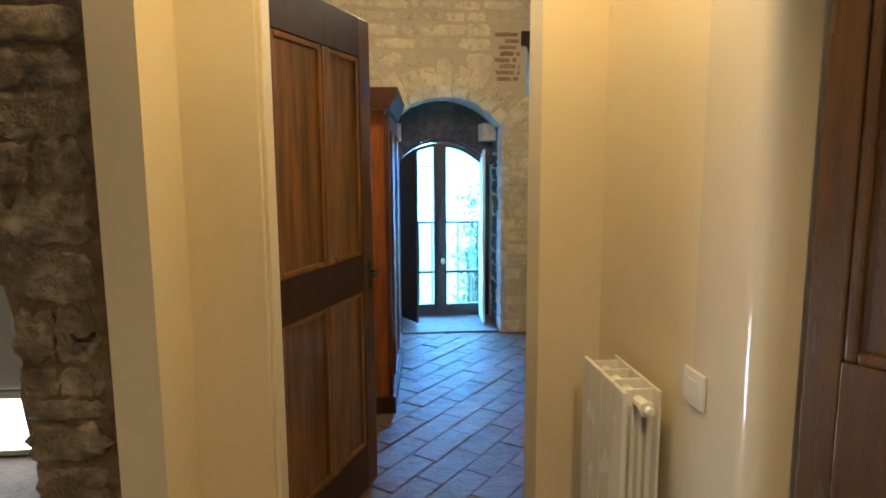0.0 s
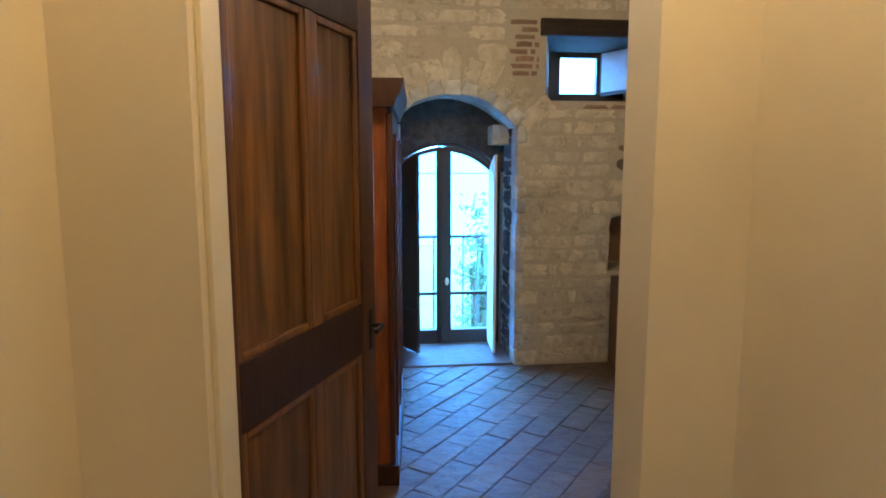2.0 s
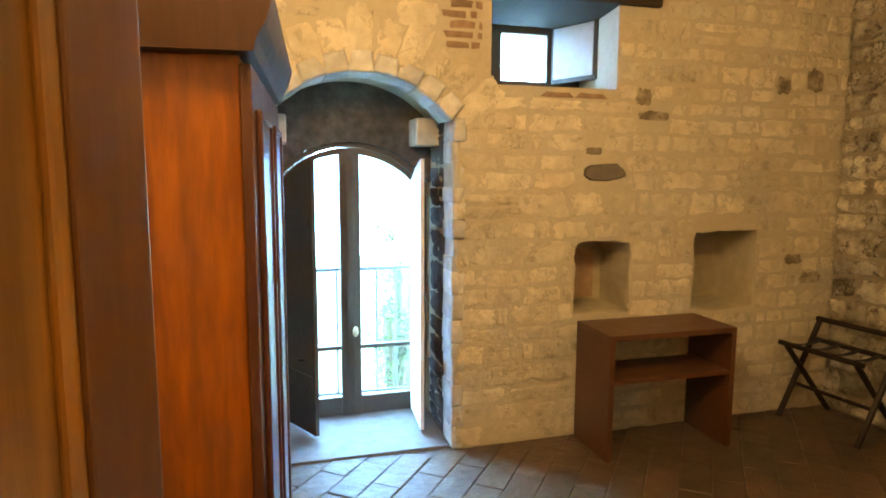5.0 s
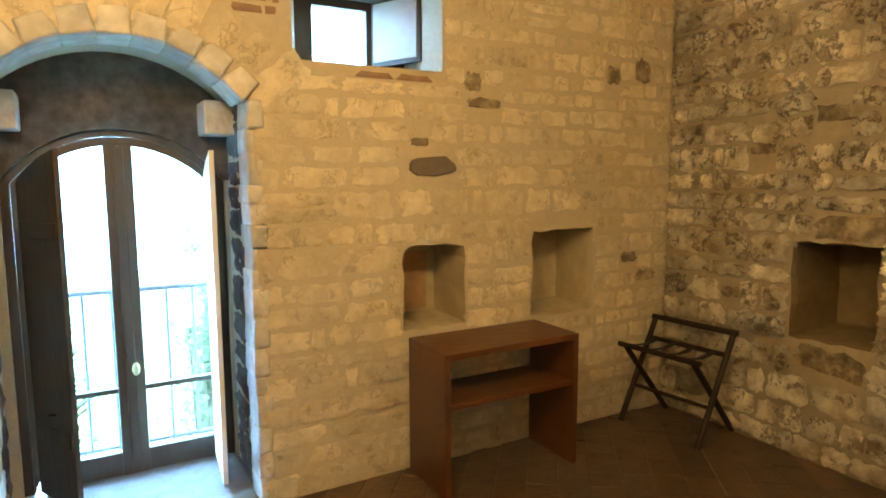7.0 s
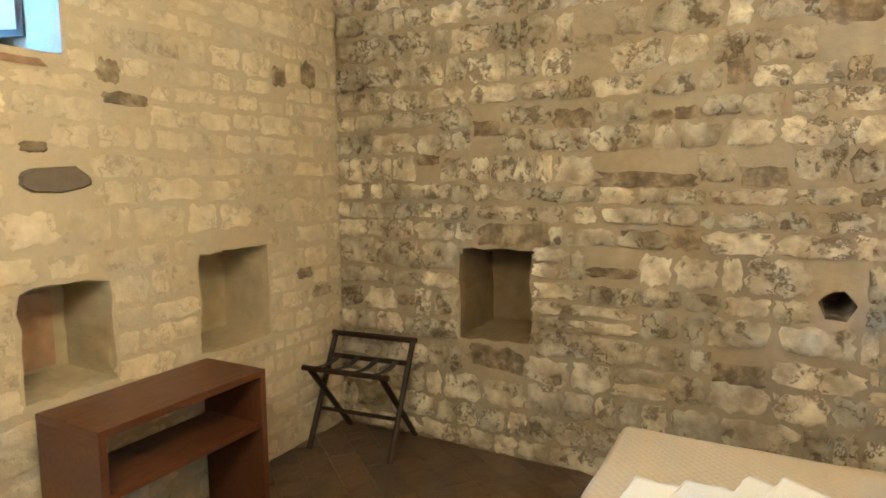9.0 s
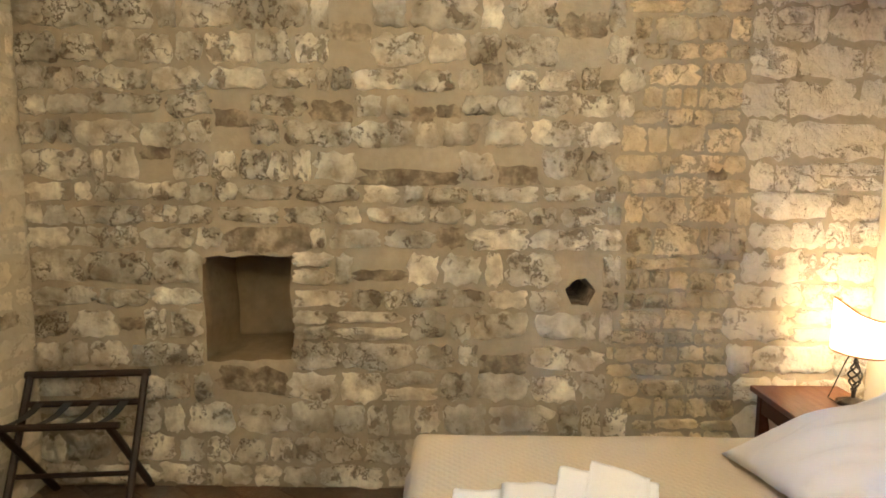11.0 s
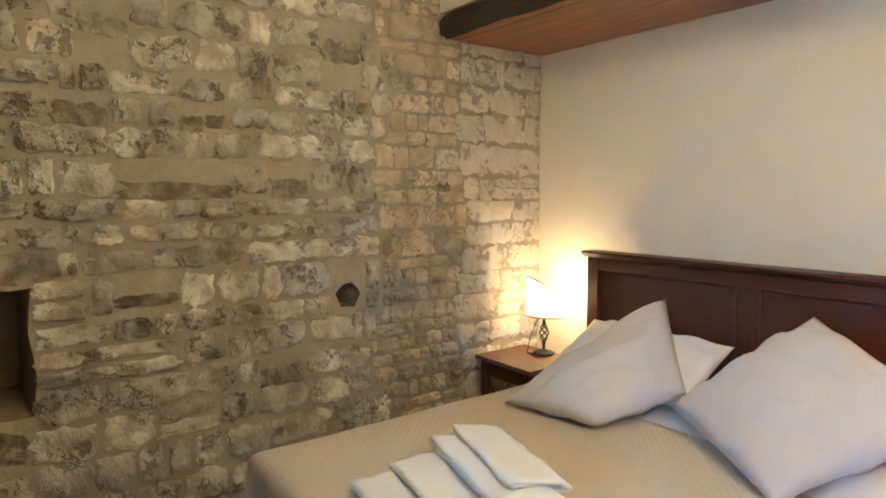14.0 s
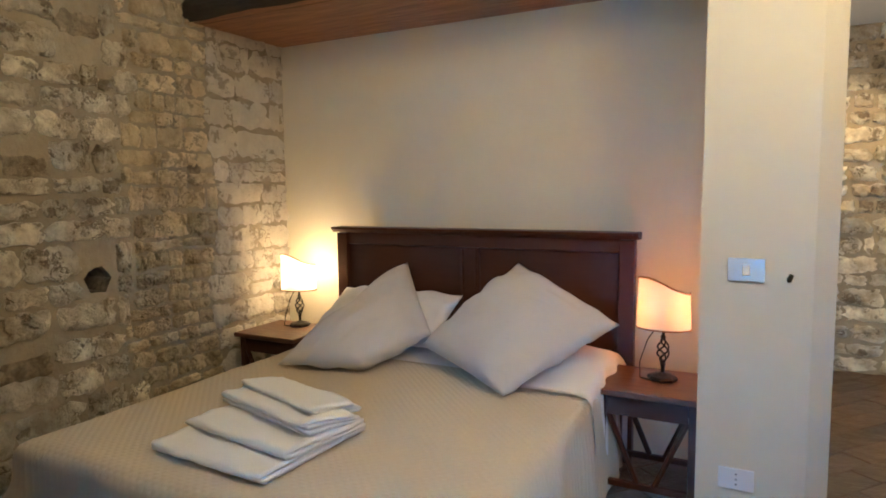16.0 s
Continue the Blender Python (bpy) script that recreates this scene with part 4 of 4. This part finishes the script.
part("sash", box((0, -0.012, -0.19), (0.35, 0.012, 0.17), 0.004, m=SASH), FRAME_WOOD, small, "dark wooden inner shutter, open")
part("sash_panel", box((0.02, -0.018, -0.165), (0.325, -0.0125, 0.145), 0.002, m=SASH), TAUPE, small, "pale taupe shutter panel")
lintel = box((1.3, YN - 0.03, 2.40), (2.33, YN + 0.62, 2.52), 0.012)
tagged(part("window_lintel", lintel, OLD_BEAM), "blackened wooden lintel over the small window", "lintel", kind="structure")

# balcony
rail = thing("balcony_railing", pose(0.687, 7.8, 0), "slim blue-grey iron balcony railing", "railing")
part("top_rail", rod([(-0.75, 0, 0.885), (0.75, 0, 0.885)], 0.014), RAIL_PAINT, rail)
part("bottom_rail", rod([(-0.75, 0, 0.07), (0.75, 0, 0.07)], 0.011), RAIL_PAINT, rail)
for k in range(13):
    part("baluster", rod([(-0.7 + 0.128 * k, 0, 0.0), (-0.7 + 0.128 * k, 0, 0.88)], 0.008, 6), RAIL_PAINT, rail)
structure("balcony_floor", box((-0.8, YN + DEPTH, -0.25), (2.2, 7.86, -0.01)), SLAB, "pale stone balcony floor", "balcony")


# ---- bed alcove ----
board = box((1.045, YF - 0.79 + 0.002, 2.31), (XE - 0.002, YF - 0.05, 2.345), 0.003)
tagged(part("alcove_board", board, BEAM_WOOD), "reddish chestnut board under the alcove lintel", "board", kind="structure")
front = sheet(60, 4, lambda u, v: (1.045 + (XE - 1.048) * u, YF - 0.05 + 0.045 * math.sin(math.pi * v) ** 0.5 + 0.012 * noise.noise((u * 14, v * 2, 3)), 2.308 + 0.13 * v + 0.012 * noise.noise((u * 9, v, 8))))
back = sheet(1, 1, lambda u, v: (1.045 + (XE - 1.048) * u, YF - 0.12, 2.308 + 0.13 * v), front)
tagged(part("alcove_beam", front, OLD_BEAM), "rough blackened beam across the bed alcove", "beam", kind="structure")

bed = thing("double_bed", pose(2.28, 3.14, 0), "double bed with mahogany headboard and beige quilted spread", "bed")
hb_w = 0.885
part("headboard_panel", box((-hb_w + 0.07, 0.015, 0.3), (-0.055, 0.035, 1.075), 0.002), MAHOGANY, bed)
part("headboard_panel", box((0.055, 0.015, 0.3), (hb_w - 0.07, 0.035, 1.075), 0.002), MAHOGANY, bed)
for x0, x1 in ((-hb_w, -hb_w + 0.075), (hb_w - 0.075, hb_w)):
    part("headboard_post", box((x0, 0, 0), (x1, 0.06, 1.125), 0.005), MAHOGANY, bed)
part("headboard_stile", box((-0.06, 0.002, 0.3), (0.06, 0.05, 1.06), 0.006), MAHOGANY, bed)
for x in (-0.04, 0.04):
    part("headboard_bead", rod([(x, 0.053, 0.5), (x, 0.053, 1.05)], 0.007), MAHOGANY, bed)
part("headboard_rail", box((-hb_w + 0.07, 0.002, 1.06), (hb_w - 0.07, 0.056, 1.13), 0.006), MAHOGANY, bed)
part("headboard_rail", box((-hb_w + 0.07, 0.002, 0.25), (hb_w - 0.07, 0.05, 0.36), 0.006), MAHOGANY, bed)
part("headboard_cap", prism([(-0.015, 1.128), (0.062, 1.128), (0.08, 1.142), (0.09, 1.15), (0.09, 1.162), (-0.02, 1.162)], -hb_w - 0.02, hb_w + 0.02, "x"), MAHOGANY, bed, "moulded top rail")
part("mattress", box((-0.79, 0.08, 0.25), (0.75, 1.93, 0.53), 0.05), SHEET, bed)
part("base", box((-0.76, 0.07, 0.14), (0.72, 1.9, 0.25), 0.01), MAHOGANY, bed)
for x in (-0.7, 0.66):
    for y in (0.2, 1.8):
        part("leg", rod([(x, y, 0), (x, y, 0.15)], 0.03, 10), MAHOGANY, bed)


def spread_at(u, v):
    """Bedspread: over the top, down both sides and over the foot."""
    x, y = -1.27 + 2.46 * u, 0.32 + 2.05 * v
    w0, w1, foot, top = -0.80, 0.765, 1.95, 0.545
    z = top + 0.006 * noise.noise((x * 3, y * 3, 1))
    drop_x = max(w0 - x, x - w1, 0)
    drop_y = max(y - foot, 0)
    wave = 0.018 * math.sin(9 * (y if drop_x else x)) + 0.01 * math.sin(23 * (y if drop_x else x) + 1)
    px, py = x, y
    r = 0.05
    def bend(d):
        if d < r * 1.57:
            return r * math.sin(d / r), r * (1 - math.cos(d / r))
        return r, r + (d - r * 1.57)
    ax, az = bend(drop_x)
    ay, bz = bend(drop_y)
    if drop_x:
        px = (w0 - ax if x < w0 else w1 + ax) + math.copysign(wave * min(1, az * 5), x) + math.copysign(0.07 * az, x)
    if drop_y:
        py = foot + ay + wave * min(1, bz * 5) + 0.05 * bz
    return (px, py, max(0.06, z - (az if az > bz else bz)))


part("bedspread", sheet(96, 80, spread_at), SPREAD, bed, "beige quilted bedspread hanging over the sides", True)
part("sheet", sheet(40, 20, lambda u, v: (-0.86 + 1.68 * u, 0.1 + 0.5 * v, 0.556 + 0.008 * noise.noise((u * 5, v * 4, 5)) - 0.4 * max(0, abs(u - 0.487) - 0.46) ** 0.7)), SHEET, bed, "white sheet at the head", True)


def cover_at(u, v):
    """White cover bulging over the sleeping pillow and hanging down the side of the bed."""
    y = 0.10 + 0.66 * u
    s = 1.02 * v
    fold = 0.022 * math.sin(19 * u + 2 * v) + 0.012 * noise.noise((u * 6, v * 3, 2))
    rise = 0.13 * math.sin(math.pi * min(1, max(0, 0.9 - u) * 1.1)) ** 0.7 if u < 0.9 else 0
    if s < 0.4:
        return (-0.40 - s, y, 0.556 + rise * math.cos(s * 2.2) + 0.25 * fold)
    d = s - 0.4
    return (-0.80 - 0.055 * math.sin(min(1, d / 0.09) * math.pi / 2) - fold * min(1, d * 4), y + 0.05 * d, 0.556 + rise * math.cos(0.88) * max(0, 1 - d * 3) - max(0, d - 0.03) * 0.78)


part("cover", sheet(44, 40, cover_at), SHEET, bed, "rumpled white cover hanging at the head", True)


def pillow(corners, t, label, mat=LINEN):
    """A stuffed pillow between four corners, its sides drawn in between them."""
    a, b, c, d = [Vector(q) for q in corners]
    up = (b - a).cross(d - a).normalized()
    if up.z < 0:
        up = -up
    mid = (a + b + c + d) / 4
    bm = bmesh.new()
    for s in (-1, 1):
        def at(u, v):
            q = (a * (1 - u) + d * u) * (1 - v) + (b * (1 - u) + c * u) * v
            pull = 0.025 * (math.sin(math.pi * u) * (2 * v - 1) ** 2 + math.sin(math.pi * v) * (2 * u - 1) ** 2)
            q = q + (mid - q) * (pull - 0.03)
            puff = (max(0, math.sin(math.pi * u)) * max(0, math.sin(math.pi * v))) ** 0.42
            crease = 0.02 * noise.noise((u * 5 + t * 9, v * 5, s)) + 0.01 * noise.noise((u * 13, v * 4 + t * 30, 2))
            return q + up * (s * t * puff * (1 if s > 0 else 0.6) + crease * min(1, 4 * puff))
        sheet(30, 30, at, bm)
    bmesh.ops.remove_doubles(bm, verts=bm.verts, dist=0.0012)
    return tagged(part("pillow", bm, mat, smooth=True), label, "pillow", "pillows on the bed")


pillow([(3.05, 3.62, 0.6), (3.05, 3.26, 0.80), (2.3, 3.26, 0.80), (2.3, 3.62, 0.6)], 0.07, "white pillow lying against the headboard", SHEET)
pillow([(2.24, 3.6, 0.6), (2.24, 3.26, 0.78), (1.62, 3.26, 0.74), (1.62, 3.58, 0.6)], 0.07, "white pillow lying against the headboard", SHEET)
pillow([(2.870, 4.065, 0.565), (2.630, 3.275, 0.965), (2.300, 3.615, 0.665), (2.430, 3.995, 0.585)], 0.13, "pale linen pillow slumped on one corner")
pillow([(1.740, 4.040, 0.57), (2.275, 3.720, 0.64), (1.935, 3.350, 1.0), (1.400, 3.570, 0.785)], 0.11, "pale linen pillow propped diamond-wise on one corner")


def folded_towel(m, w, d, layers, label, t=0.015):
    """A towel folded to and fro: one thick cloth with round folds at the front and back, its layers open at the ends."""
    gap = 0.0025
    line = []
    for k in range(layers):
        z, way = t / 2 + k * (t + gap), 1 if (layers - k) % 2 == 0 else -1
        reach = d / 2 - 0.008 * k
        for i in range(9):
            f = -1 + 2 * i / 8
            line.append((way * f * reach, z))
        if k < layers - 1:
            r = (t + gap) / 2
            for a in (-60, -30, 0, 30, 60):
                line.append((way * (reach + r * 1.1 * math.cos(radians(a))), z + r + r * math.sin(radians(a))))
    side = []
    for i, (y, z) in enumerate(line):
        (ya, za), (yb, zb) = line[max(i - 1, 0)], line[min(i + 1, len(line) - 1)]
        n = math.hypot(yb - ya, zb - za)
        side.append((-(zb - za) / n * t / 2, (yb - ya) / n * t / 2))
    outline = [(y + a, z + b) for (y, z), (a, b) in zip(line, side)] + [(y - a, z - b) for (y, z), (a, b) in reversed(list(zip(line, side)))]
    bm = bmesh.new()
    rings = []
    for i in range(23):
        x = w * (i / 22 - 0.5)
        ring = []
        for y, z in outline:
            lift = z / (layers * t)
            ring.append(bm.verts.new((x * (1 - 0.02 * lift) + 0.012 * noise.noise((y * 9, z * 40, w * 7)), y + 0.014 * noise.noise((x * 6, lift * 2, d * 9)) * lift + 0.006 * noise.noise((x * 17, lift, d)), z + (0.010 * noise.noise((x * 7, y * 8, d * 5)) + 0.004 * noise.noise((x * 25, y * 25, 3))) * lift)))
        rings.append(ring)
    n = len(outline)
    for a, b in zip(rings, rings[1:]):
        for k in range(n):
            bm.faces.new((a[k], a[(k + 1) % n], b[(k + 1) % n], b[k]))
    bm.faces.new(rings[0][::-1])
    bm.faces.new(rings[-1])
    ob = part("folded_towel", bm, TOWEL, smooth=True)
    ob.matrix_world = m
    return tagged(ob, label, "towel", "towels on the bed")


folded_towel(pose(2.32, 4.765, 0.553, 0, 0, -3), 0.5, 0.46, 2, "large white towel folded flat on the bedspread", 0.013)
folded_towel(pose(2.31, 4.71, 0.582, 1, 0, -8), 0.52, 0.33, 2, "white towel folded on a larger towel", 0.012)
folded_towel(pose(2.32, 4.645, 0.611, 4, 0, -14), 0.52, 0.2, 3, "narrow white towel folded on top", 0.011)
folded_towel(pose(2.33, 4.575, 0.63, 7, 0, -17), 0.48, 0.18, 3, "small white towel folded on top of the stack", 0.01)


def nightstand(m):
    ns = thing("nightstand", m, "dark cherry nightstand with a drawer and crossed braces", "nightstand", "nightstands")
    part("tabletop", box((-0.225, -0.2, 0.525), (0.225, 0.2, 0.55), 0.004), CHERRY, ns)
    for x in (-0.18, 0.18):
        for y in (-0.16, 0.16):
            part("leg", box((x - 0.018, y - 0.018, 0), (x + 0.018, y + 0.018, 0.525), 0.003), MAHOGANY, ns)
    drawer = part("drawer", box((-0.16, 0.158, 0.44), (0.16, 0.174, 0.515), 0.003), MAHOGANY, ns)
    part("drawer_knob", turned([(0.005, 0), (0.006, 0.01), (0.012, 0.016), (0.008, 0.022)], 12, at=(0, 0, 0)), IRON, drawer).matrix_world = m @ pose(0, 0.174, 0.478, -90, 0, 0)
    part("apron", box((-0.162, -0.17, 0.44), (0.162, -0.155, 0.525)), MAHOGANY, ns)
    for x in (-0.188, 0.172):
        part("apron", box((x, -0.142, 0.44), (x + 0.014, 0.142, 0.525)), MAHOGANY, ns)
    for y in (-0.16, 0.16):
        part("stretcher", box((-0.162, y - 0.012, 0.13), (0.162, y + 0.012, 0.155), 0.003), MAHOGANY, ns)
        for s in (-1, 1):
            part("brace", rod([(s * 0.155, y, 0.44), (s * 0.035, y, 0.155)], 0.013, 6), MAHOGANY, ns)
    return ns


nightstand(pose(1.245, 3.55, 0))
nightstand(pose(3.4, 3.42, 0))


def table_lamp(m, turn, bulb):
    lampo = thing("table_lamp", m, "iron table lamp with twisted basket stem and parchment half shade, lit", "lamp", "bedside lamps")
    part("base", turned([(0.062, 0), (0.064, 0.008), (0.058, 0.016), (0.03, 0.024), (0.012, 0.03)], 8), IRON, lampo)
    part("collar", turned([(0.008, 0.028), (0.009, 0.06), (0.014, 0.066), (0.008, 0.072)], 12), IRON, lampo)
    for k in range(4):
        pts = []
        for i in range(13):
            f = i / 12
            a = 2 * math.pi * (k / 4 + 0.75 * f)
            r = 0.004 + 0.022 * math.sin(math.pi * f)
            pts.append((r * math.cos(a), r * math.sin(a), 0.07 + 0.11 * f))
        part("stem_twist", rod(pts, 0.0042, 6), IRON, lampo)
    part("stem_top", turned([(0.008, 0.178), (0.013, 0.186), (0.007, 0.195), (0.006, 0.25), (0.012, 0.255), (0.012, 0.30)], 12), IRON, lampo)
    part("bulb", turned([(0.012, 0.30), (0.018, 0.32), (0.026, 0.345), (0.022, 0.368), (0.008, 0.378)], 14), bulb, lampo, "lit bulb", True).visible_shadow = False

    def shade_at(u, v, r=0.112):
        a, w = math.pi * (u - 0.5) * 1.15, 1 - u
        top = 0.432 + 0.016 * math.sin(math.pi * min(1.0, w / 0.62)) - 0.052 * (0.5 - 0.5 * math.cos(math.pi * min(1.0, max(0.0, (w - 0.3) / 0.62))))
        rr = r * (0.94 + 0.06 * (1 - v))
        q = Vector((rr * math.sin(a), 0.075 * math.cos(a), 0.225 + (top - 0.225) * v))
        return pose(0, 0, 0, 0, 0, turn) @ q

    shade = part("shade", sheet(28, 8, shade_at), SHADE, lampo, "cream parchment half shade with wavy top edge", True)
    for v in (0.0, 1.0):
        part("braid", rod([shade_at(i / 28, v) for i in range(29)], 0.0042, 6), TRIM_BROWN, shade, "brown braid edge")
    cable = [(-0.02, 0.06, 0.004), (-0.09, 0.03, 0.005), (-0.10, -0.02, 0.06), (-0.07, -0.03, 0.16), (-0.02, -0.01, 0.24)]
    part("cable", rod([pose(0, 0, 0, 0, 0, turn) @ Vector((-x, y, z)) for x, y, z in cable], 0.0028, 6), IRON, lampo, "thin dark cable")
    return lampo


table_lamp(pose(1.215, 3.5, 0.55), 0, BULB_DIM)
table_lamp(pose(3.39, 3.3, 0.55), 20, BULB)

# plates on the pier
plate = thing("light_switch", pose(0.895, YF, 1.085), "grey glossy switch plate with a white rocker", "light switch")
part("plate", box((-0.06, 0.001, -0.042), (0.06, 0.009, 0.042), 0.003), plain("satin_plate", (0.5, 0.5, 0.48), 0.12), plate)
part("rocker", box((-0.012, 0.009, -0.02), (0.012, 0.013, 0.02), 0.002), PLASTIC, plate)
sock = thing("wall_socket", pose(0.905, YF, 0.31), "white wall socket plate with three pin holes", "socket")
part("plate", box((-0.06, 0.001, -0.04), (0.06, 0.008, 0.04), 0.003), PLASTIC, sock)
for dz in (-0.019, 0, 0.019):
    pin = turned([(0.0035, 0), (0.0035, 0.002)], 10)
    bmesh.ops.transform(pin, matrix=pose(0, 0.008, dz, -90, 0, 0), verts=pin.verts)
    part("pin_hole", pin, GREY_PLASTIC, sock)
tagged(part("wall_hook", rod([(0.76, YF - 0.002, 1.06), (0.76, YF + 0.02, 1.055), (0.755, YF + 0.03, 1.075)], 0.008), IRON), "small dark iron hook on the pier", "hook")


# ---- room furniture ----
def desk(m):
    d = thing("desk", m, "small cherry writing desk with open shelf against the wall", "desk")
    w, dep, h = 0.77, 0.36, 0.675
    part("desktop", box((0, -dep, h - 0.03), (w, 0, h), 0.003), CHERRY, d)
    for x in (0, w - 0.03):
        part("side_panel", box((x, -dep + 0.001, 0), (x + 0.03, -0.001, h - 0.03), 0.002), CHERRY, d)
    part("shelf", box((0.03, -dep + 0.012, 0.41), (w - 0.03, -0.03, 0.435), 0.002), CHERRY, d)
    return d


desk(pose(1.875, YN - 0.015, 0))


def luggage_rack(m):
    r = thing("luggage_rack", m, "folding dark wooden luggage rack with four black straps", "luggage rack")
    w, d = 0.5, 0.40
    for x in (0.0, w):
        o = 0.02 if x == 0 else -0.02
        part("leg", rod([(x, 0, 0), (x, 0.315, 0.60)], 0.017, 8), RACK_WOOD, r)
        part("leg", rod([(x + o * 1.6, d, 0), (x + o * 1.6, -0.02, 0.475)], 0.017, 8), RACK_WOOD, r)
        part("bolt", rod([(x - 0.02, 0.165, 0.26), (x + o * 1.6 + 0.02, 0.165, 0.26)], 0.006, 6), IRON, r)
    part("top_bar", rod([(-0.02, 0.31, 0.592), (w + 0.02, 0.31, 0.592)], 0.017, 8), RACK_WOOD, r)
    part("seat_bar", rod([(-0.01, 0.25, 0.475), (w + 0.01, 0.25, 0.475)], 0.015, 8), RACK_WOOD, r)
    part("seat_bar", rod([(-0.01, -0.02, 0.475), (w + 0.01, -0.02, 0.475)], 0.016, 8), RACK_WOOD, r)
    part("stretcher", rod([(0, 0.12, 0.2), (w, 0.12, 0.2)], 0.012, 8), RACK_WOOD, r)
    for k in range(4):
        x = 0.07 + 0.12 * k
        part("strap", sheet(1, 8, lambda u, v: (x - 0.02 + 0.04 * u, -0.02 + (0.25 + 0.02) * v, 0.487 - 0.02 * math.sin(math.pi * v))), STRAP, r)
    return r


luggage_rack(pose(3.245, 6.87, 0, 0, 0, -84))


def wardrobe(m):
    w = thing("wardrobe", m, "tall red-brown wooden wardrobe with glossy panelled door", "wardrobe")
    L, D, H = 0.98, 0.55, 1.75
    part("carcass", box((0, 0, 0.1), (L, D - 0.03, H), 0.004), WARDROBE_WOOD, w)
    part("plinth", box((-0.012, -0.012, 0), (L + 0.012, D + 0.012, 0.1), 0.006), DARK_WOOD, w)
    cornice = prism([(-0.01, H), (D + 0.004, H), (D + 0.012, H + 0.03), (D + 0.03, H + 0.06), (D + 0.042, H + 0.095), (D + 0.048, H + 0.12), (-0.01, H + 0.12)], -0.05, L + 0.05, "x")
    part("cornice", cornice, DARK_WOOD, w, "moulded dark cornice")
    for x0, x1 in ((0.0, 0.5), (0.502, 1.0)):
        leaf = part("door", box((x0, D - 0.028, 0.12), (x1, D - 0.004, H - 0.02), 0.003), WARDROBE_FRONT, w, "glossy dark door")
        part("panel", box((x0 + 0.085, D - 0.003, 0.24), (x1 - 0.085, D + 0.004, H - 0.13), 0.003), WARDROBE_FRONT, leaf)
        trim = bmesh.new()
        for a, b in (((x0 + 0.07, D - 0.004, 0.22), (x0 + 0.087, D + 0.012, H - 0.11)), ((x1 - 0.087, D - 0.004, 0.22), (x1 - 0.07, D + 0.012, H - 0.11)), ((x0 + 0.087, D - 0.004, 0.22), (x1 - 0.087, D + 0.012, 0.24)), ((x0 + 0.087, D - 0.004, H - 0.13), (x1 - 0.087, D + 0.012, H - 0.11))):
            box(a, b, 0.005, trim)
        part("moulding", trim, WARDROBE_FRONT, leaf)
    part("keyhole", box((0.52, D - 0.003, 0.9), (0.535, D + 0.003, 0.95), 0.002), BRASS, w)
    return w


front_a, front_b = Vector((0.19, 5.29)), Vector((0.265, 6.27))
turn_w = math.degrees(math.atan2(front_b.y - front_a.y, front_b.x - front_a.x))
corner = Matrix.Translation((front_b.x, front_b.y, 0)) @ pose(0, 0, 0, 0, 0, turn_w + 180) @ pose(0, -0.55, 0)
wardrobe(corner)

# ---- hall things ----
rad = thing("radiator", pose(HALL_E - 0.125, 3.13, 0.12), "white aluminium radiator on the passage wall", "radiator")
for k in range(4):
    y0 = 0.074 * k
    part("front_fin", box((0, y0 + 0.003, 0), (0.012, y0 + 0.071, 0.8), 0.004), ENAMEL, rad)
    for x in (0.025, 0.045, 0.065):
        part("fin", box((x, y0 + 0.012, 0.02), (x + 0.006, y0 + 0.064, 0.76), 0.002), ENAMEL, rad)
    part("back_fin", box((0.088, y0 + 0.003, 0), (0.096, y0 + 0.071, 0.8), 0.003), ENAMEL, rad)
    part("web", box((0.012, y0 + 0.033, 0.0), (0.088, y0 + 0.04, 0.795)), ENAMEL, rad)
part("header", rod([(0.05, -0.01, 0.765), (0.05, 0.305, 0.765)], 0.016, 10), ENAMEL, rad)
part("header", rod([(0.05, -0.01, 0.04), (0.05, 0.305, 0.04)], 0.016, 10), ENAMEL, rad)
part("bleed_valve", turned([(0.02, 0), (0.02, 0.012), (0.011, 0.014), (0.011, 0.03), (0.006, 0.032)], 8), ENAMEL, rad).matrix_world = pose(HALL_E - 0.075, 3.12, 0.885, 90, 0, 0)
for z in (0.1, 0.7):
    part("bracket", box((0.09, 0.1, z), (0.125, 0.13, z + 0.03)), ENAMEL, rad)
blank = thing("blank_plate", pose(HALL_E, 3.03, 0.965), "cream blank wall plate on the passage wall", "wall plate")
part("plate", box((-0.009, -0.045, -0.04), (-0.001, 0.045, 0.04), 0.003), PLASTIC, blank)
part("blank_cover", box((-0.012, -0.02, -0.02), (-0.009, 0.02, 0.02), 0.001), PLASTIC, blank)
tagged(part("wall_hook", rod([(-0.56, 3.3, 1.06), (-0.56, 3.26, 1.055), (-0.575, 3.24, 1.06), (-0.585, 3.245, 1.075)], 0.006), IRON), "bent iron hook in the dark stone wall", "hook")

# no window known here: added glowing pane stands in for a bright patch
glow_panel = thing("window_2", pose(-1.9, 4.99, 0.0), "glowing framed pane for the bright patch in the side room", "window", kind="structure")
part("pane", box((-0.3, -0.012, 0.03), (0.32, 0.0, 0.3)), GLOW_PANE, glow_panel, "white glowing pane")
for lo, hi in (((-0.34, -0.03, 0.0), (-0.3, 0.004, 0.34)), ((0.32, -0.03, 0.0), (0.36, 0.004, 0.34)), ((-0.3, -0.03, 0.0), (0.32, 0.004, 0.03)), ((-0.3, -0.03, 0.3), (0.32, 0.004, 0.34))):
    part("window_frame", box(lo, hi, 0.004), WHITE_PAINT, glow_panel)
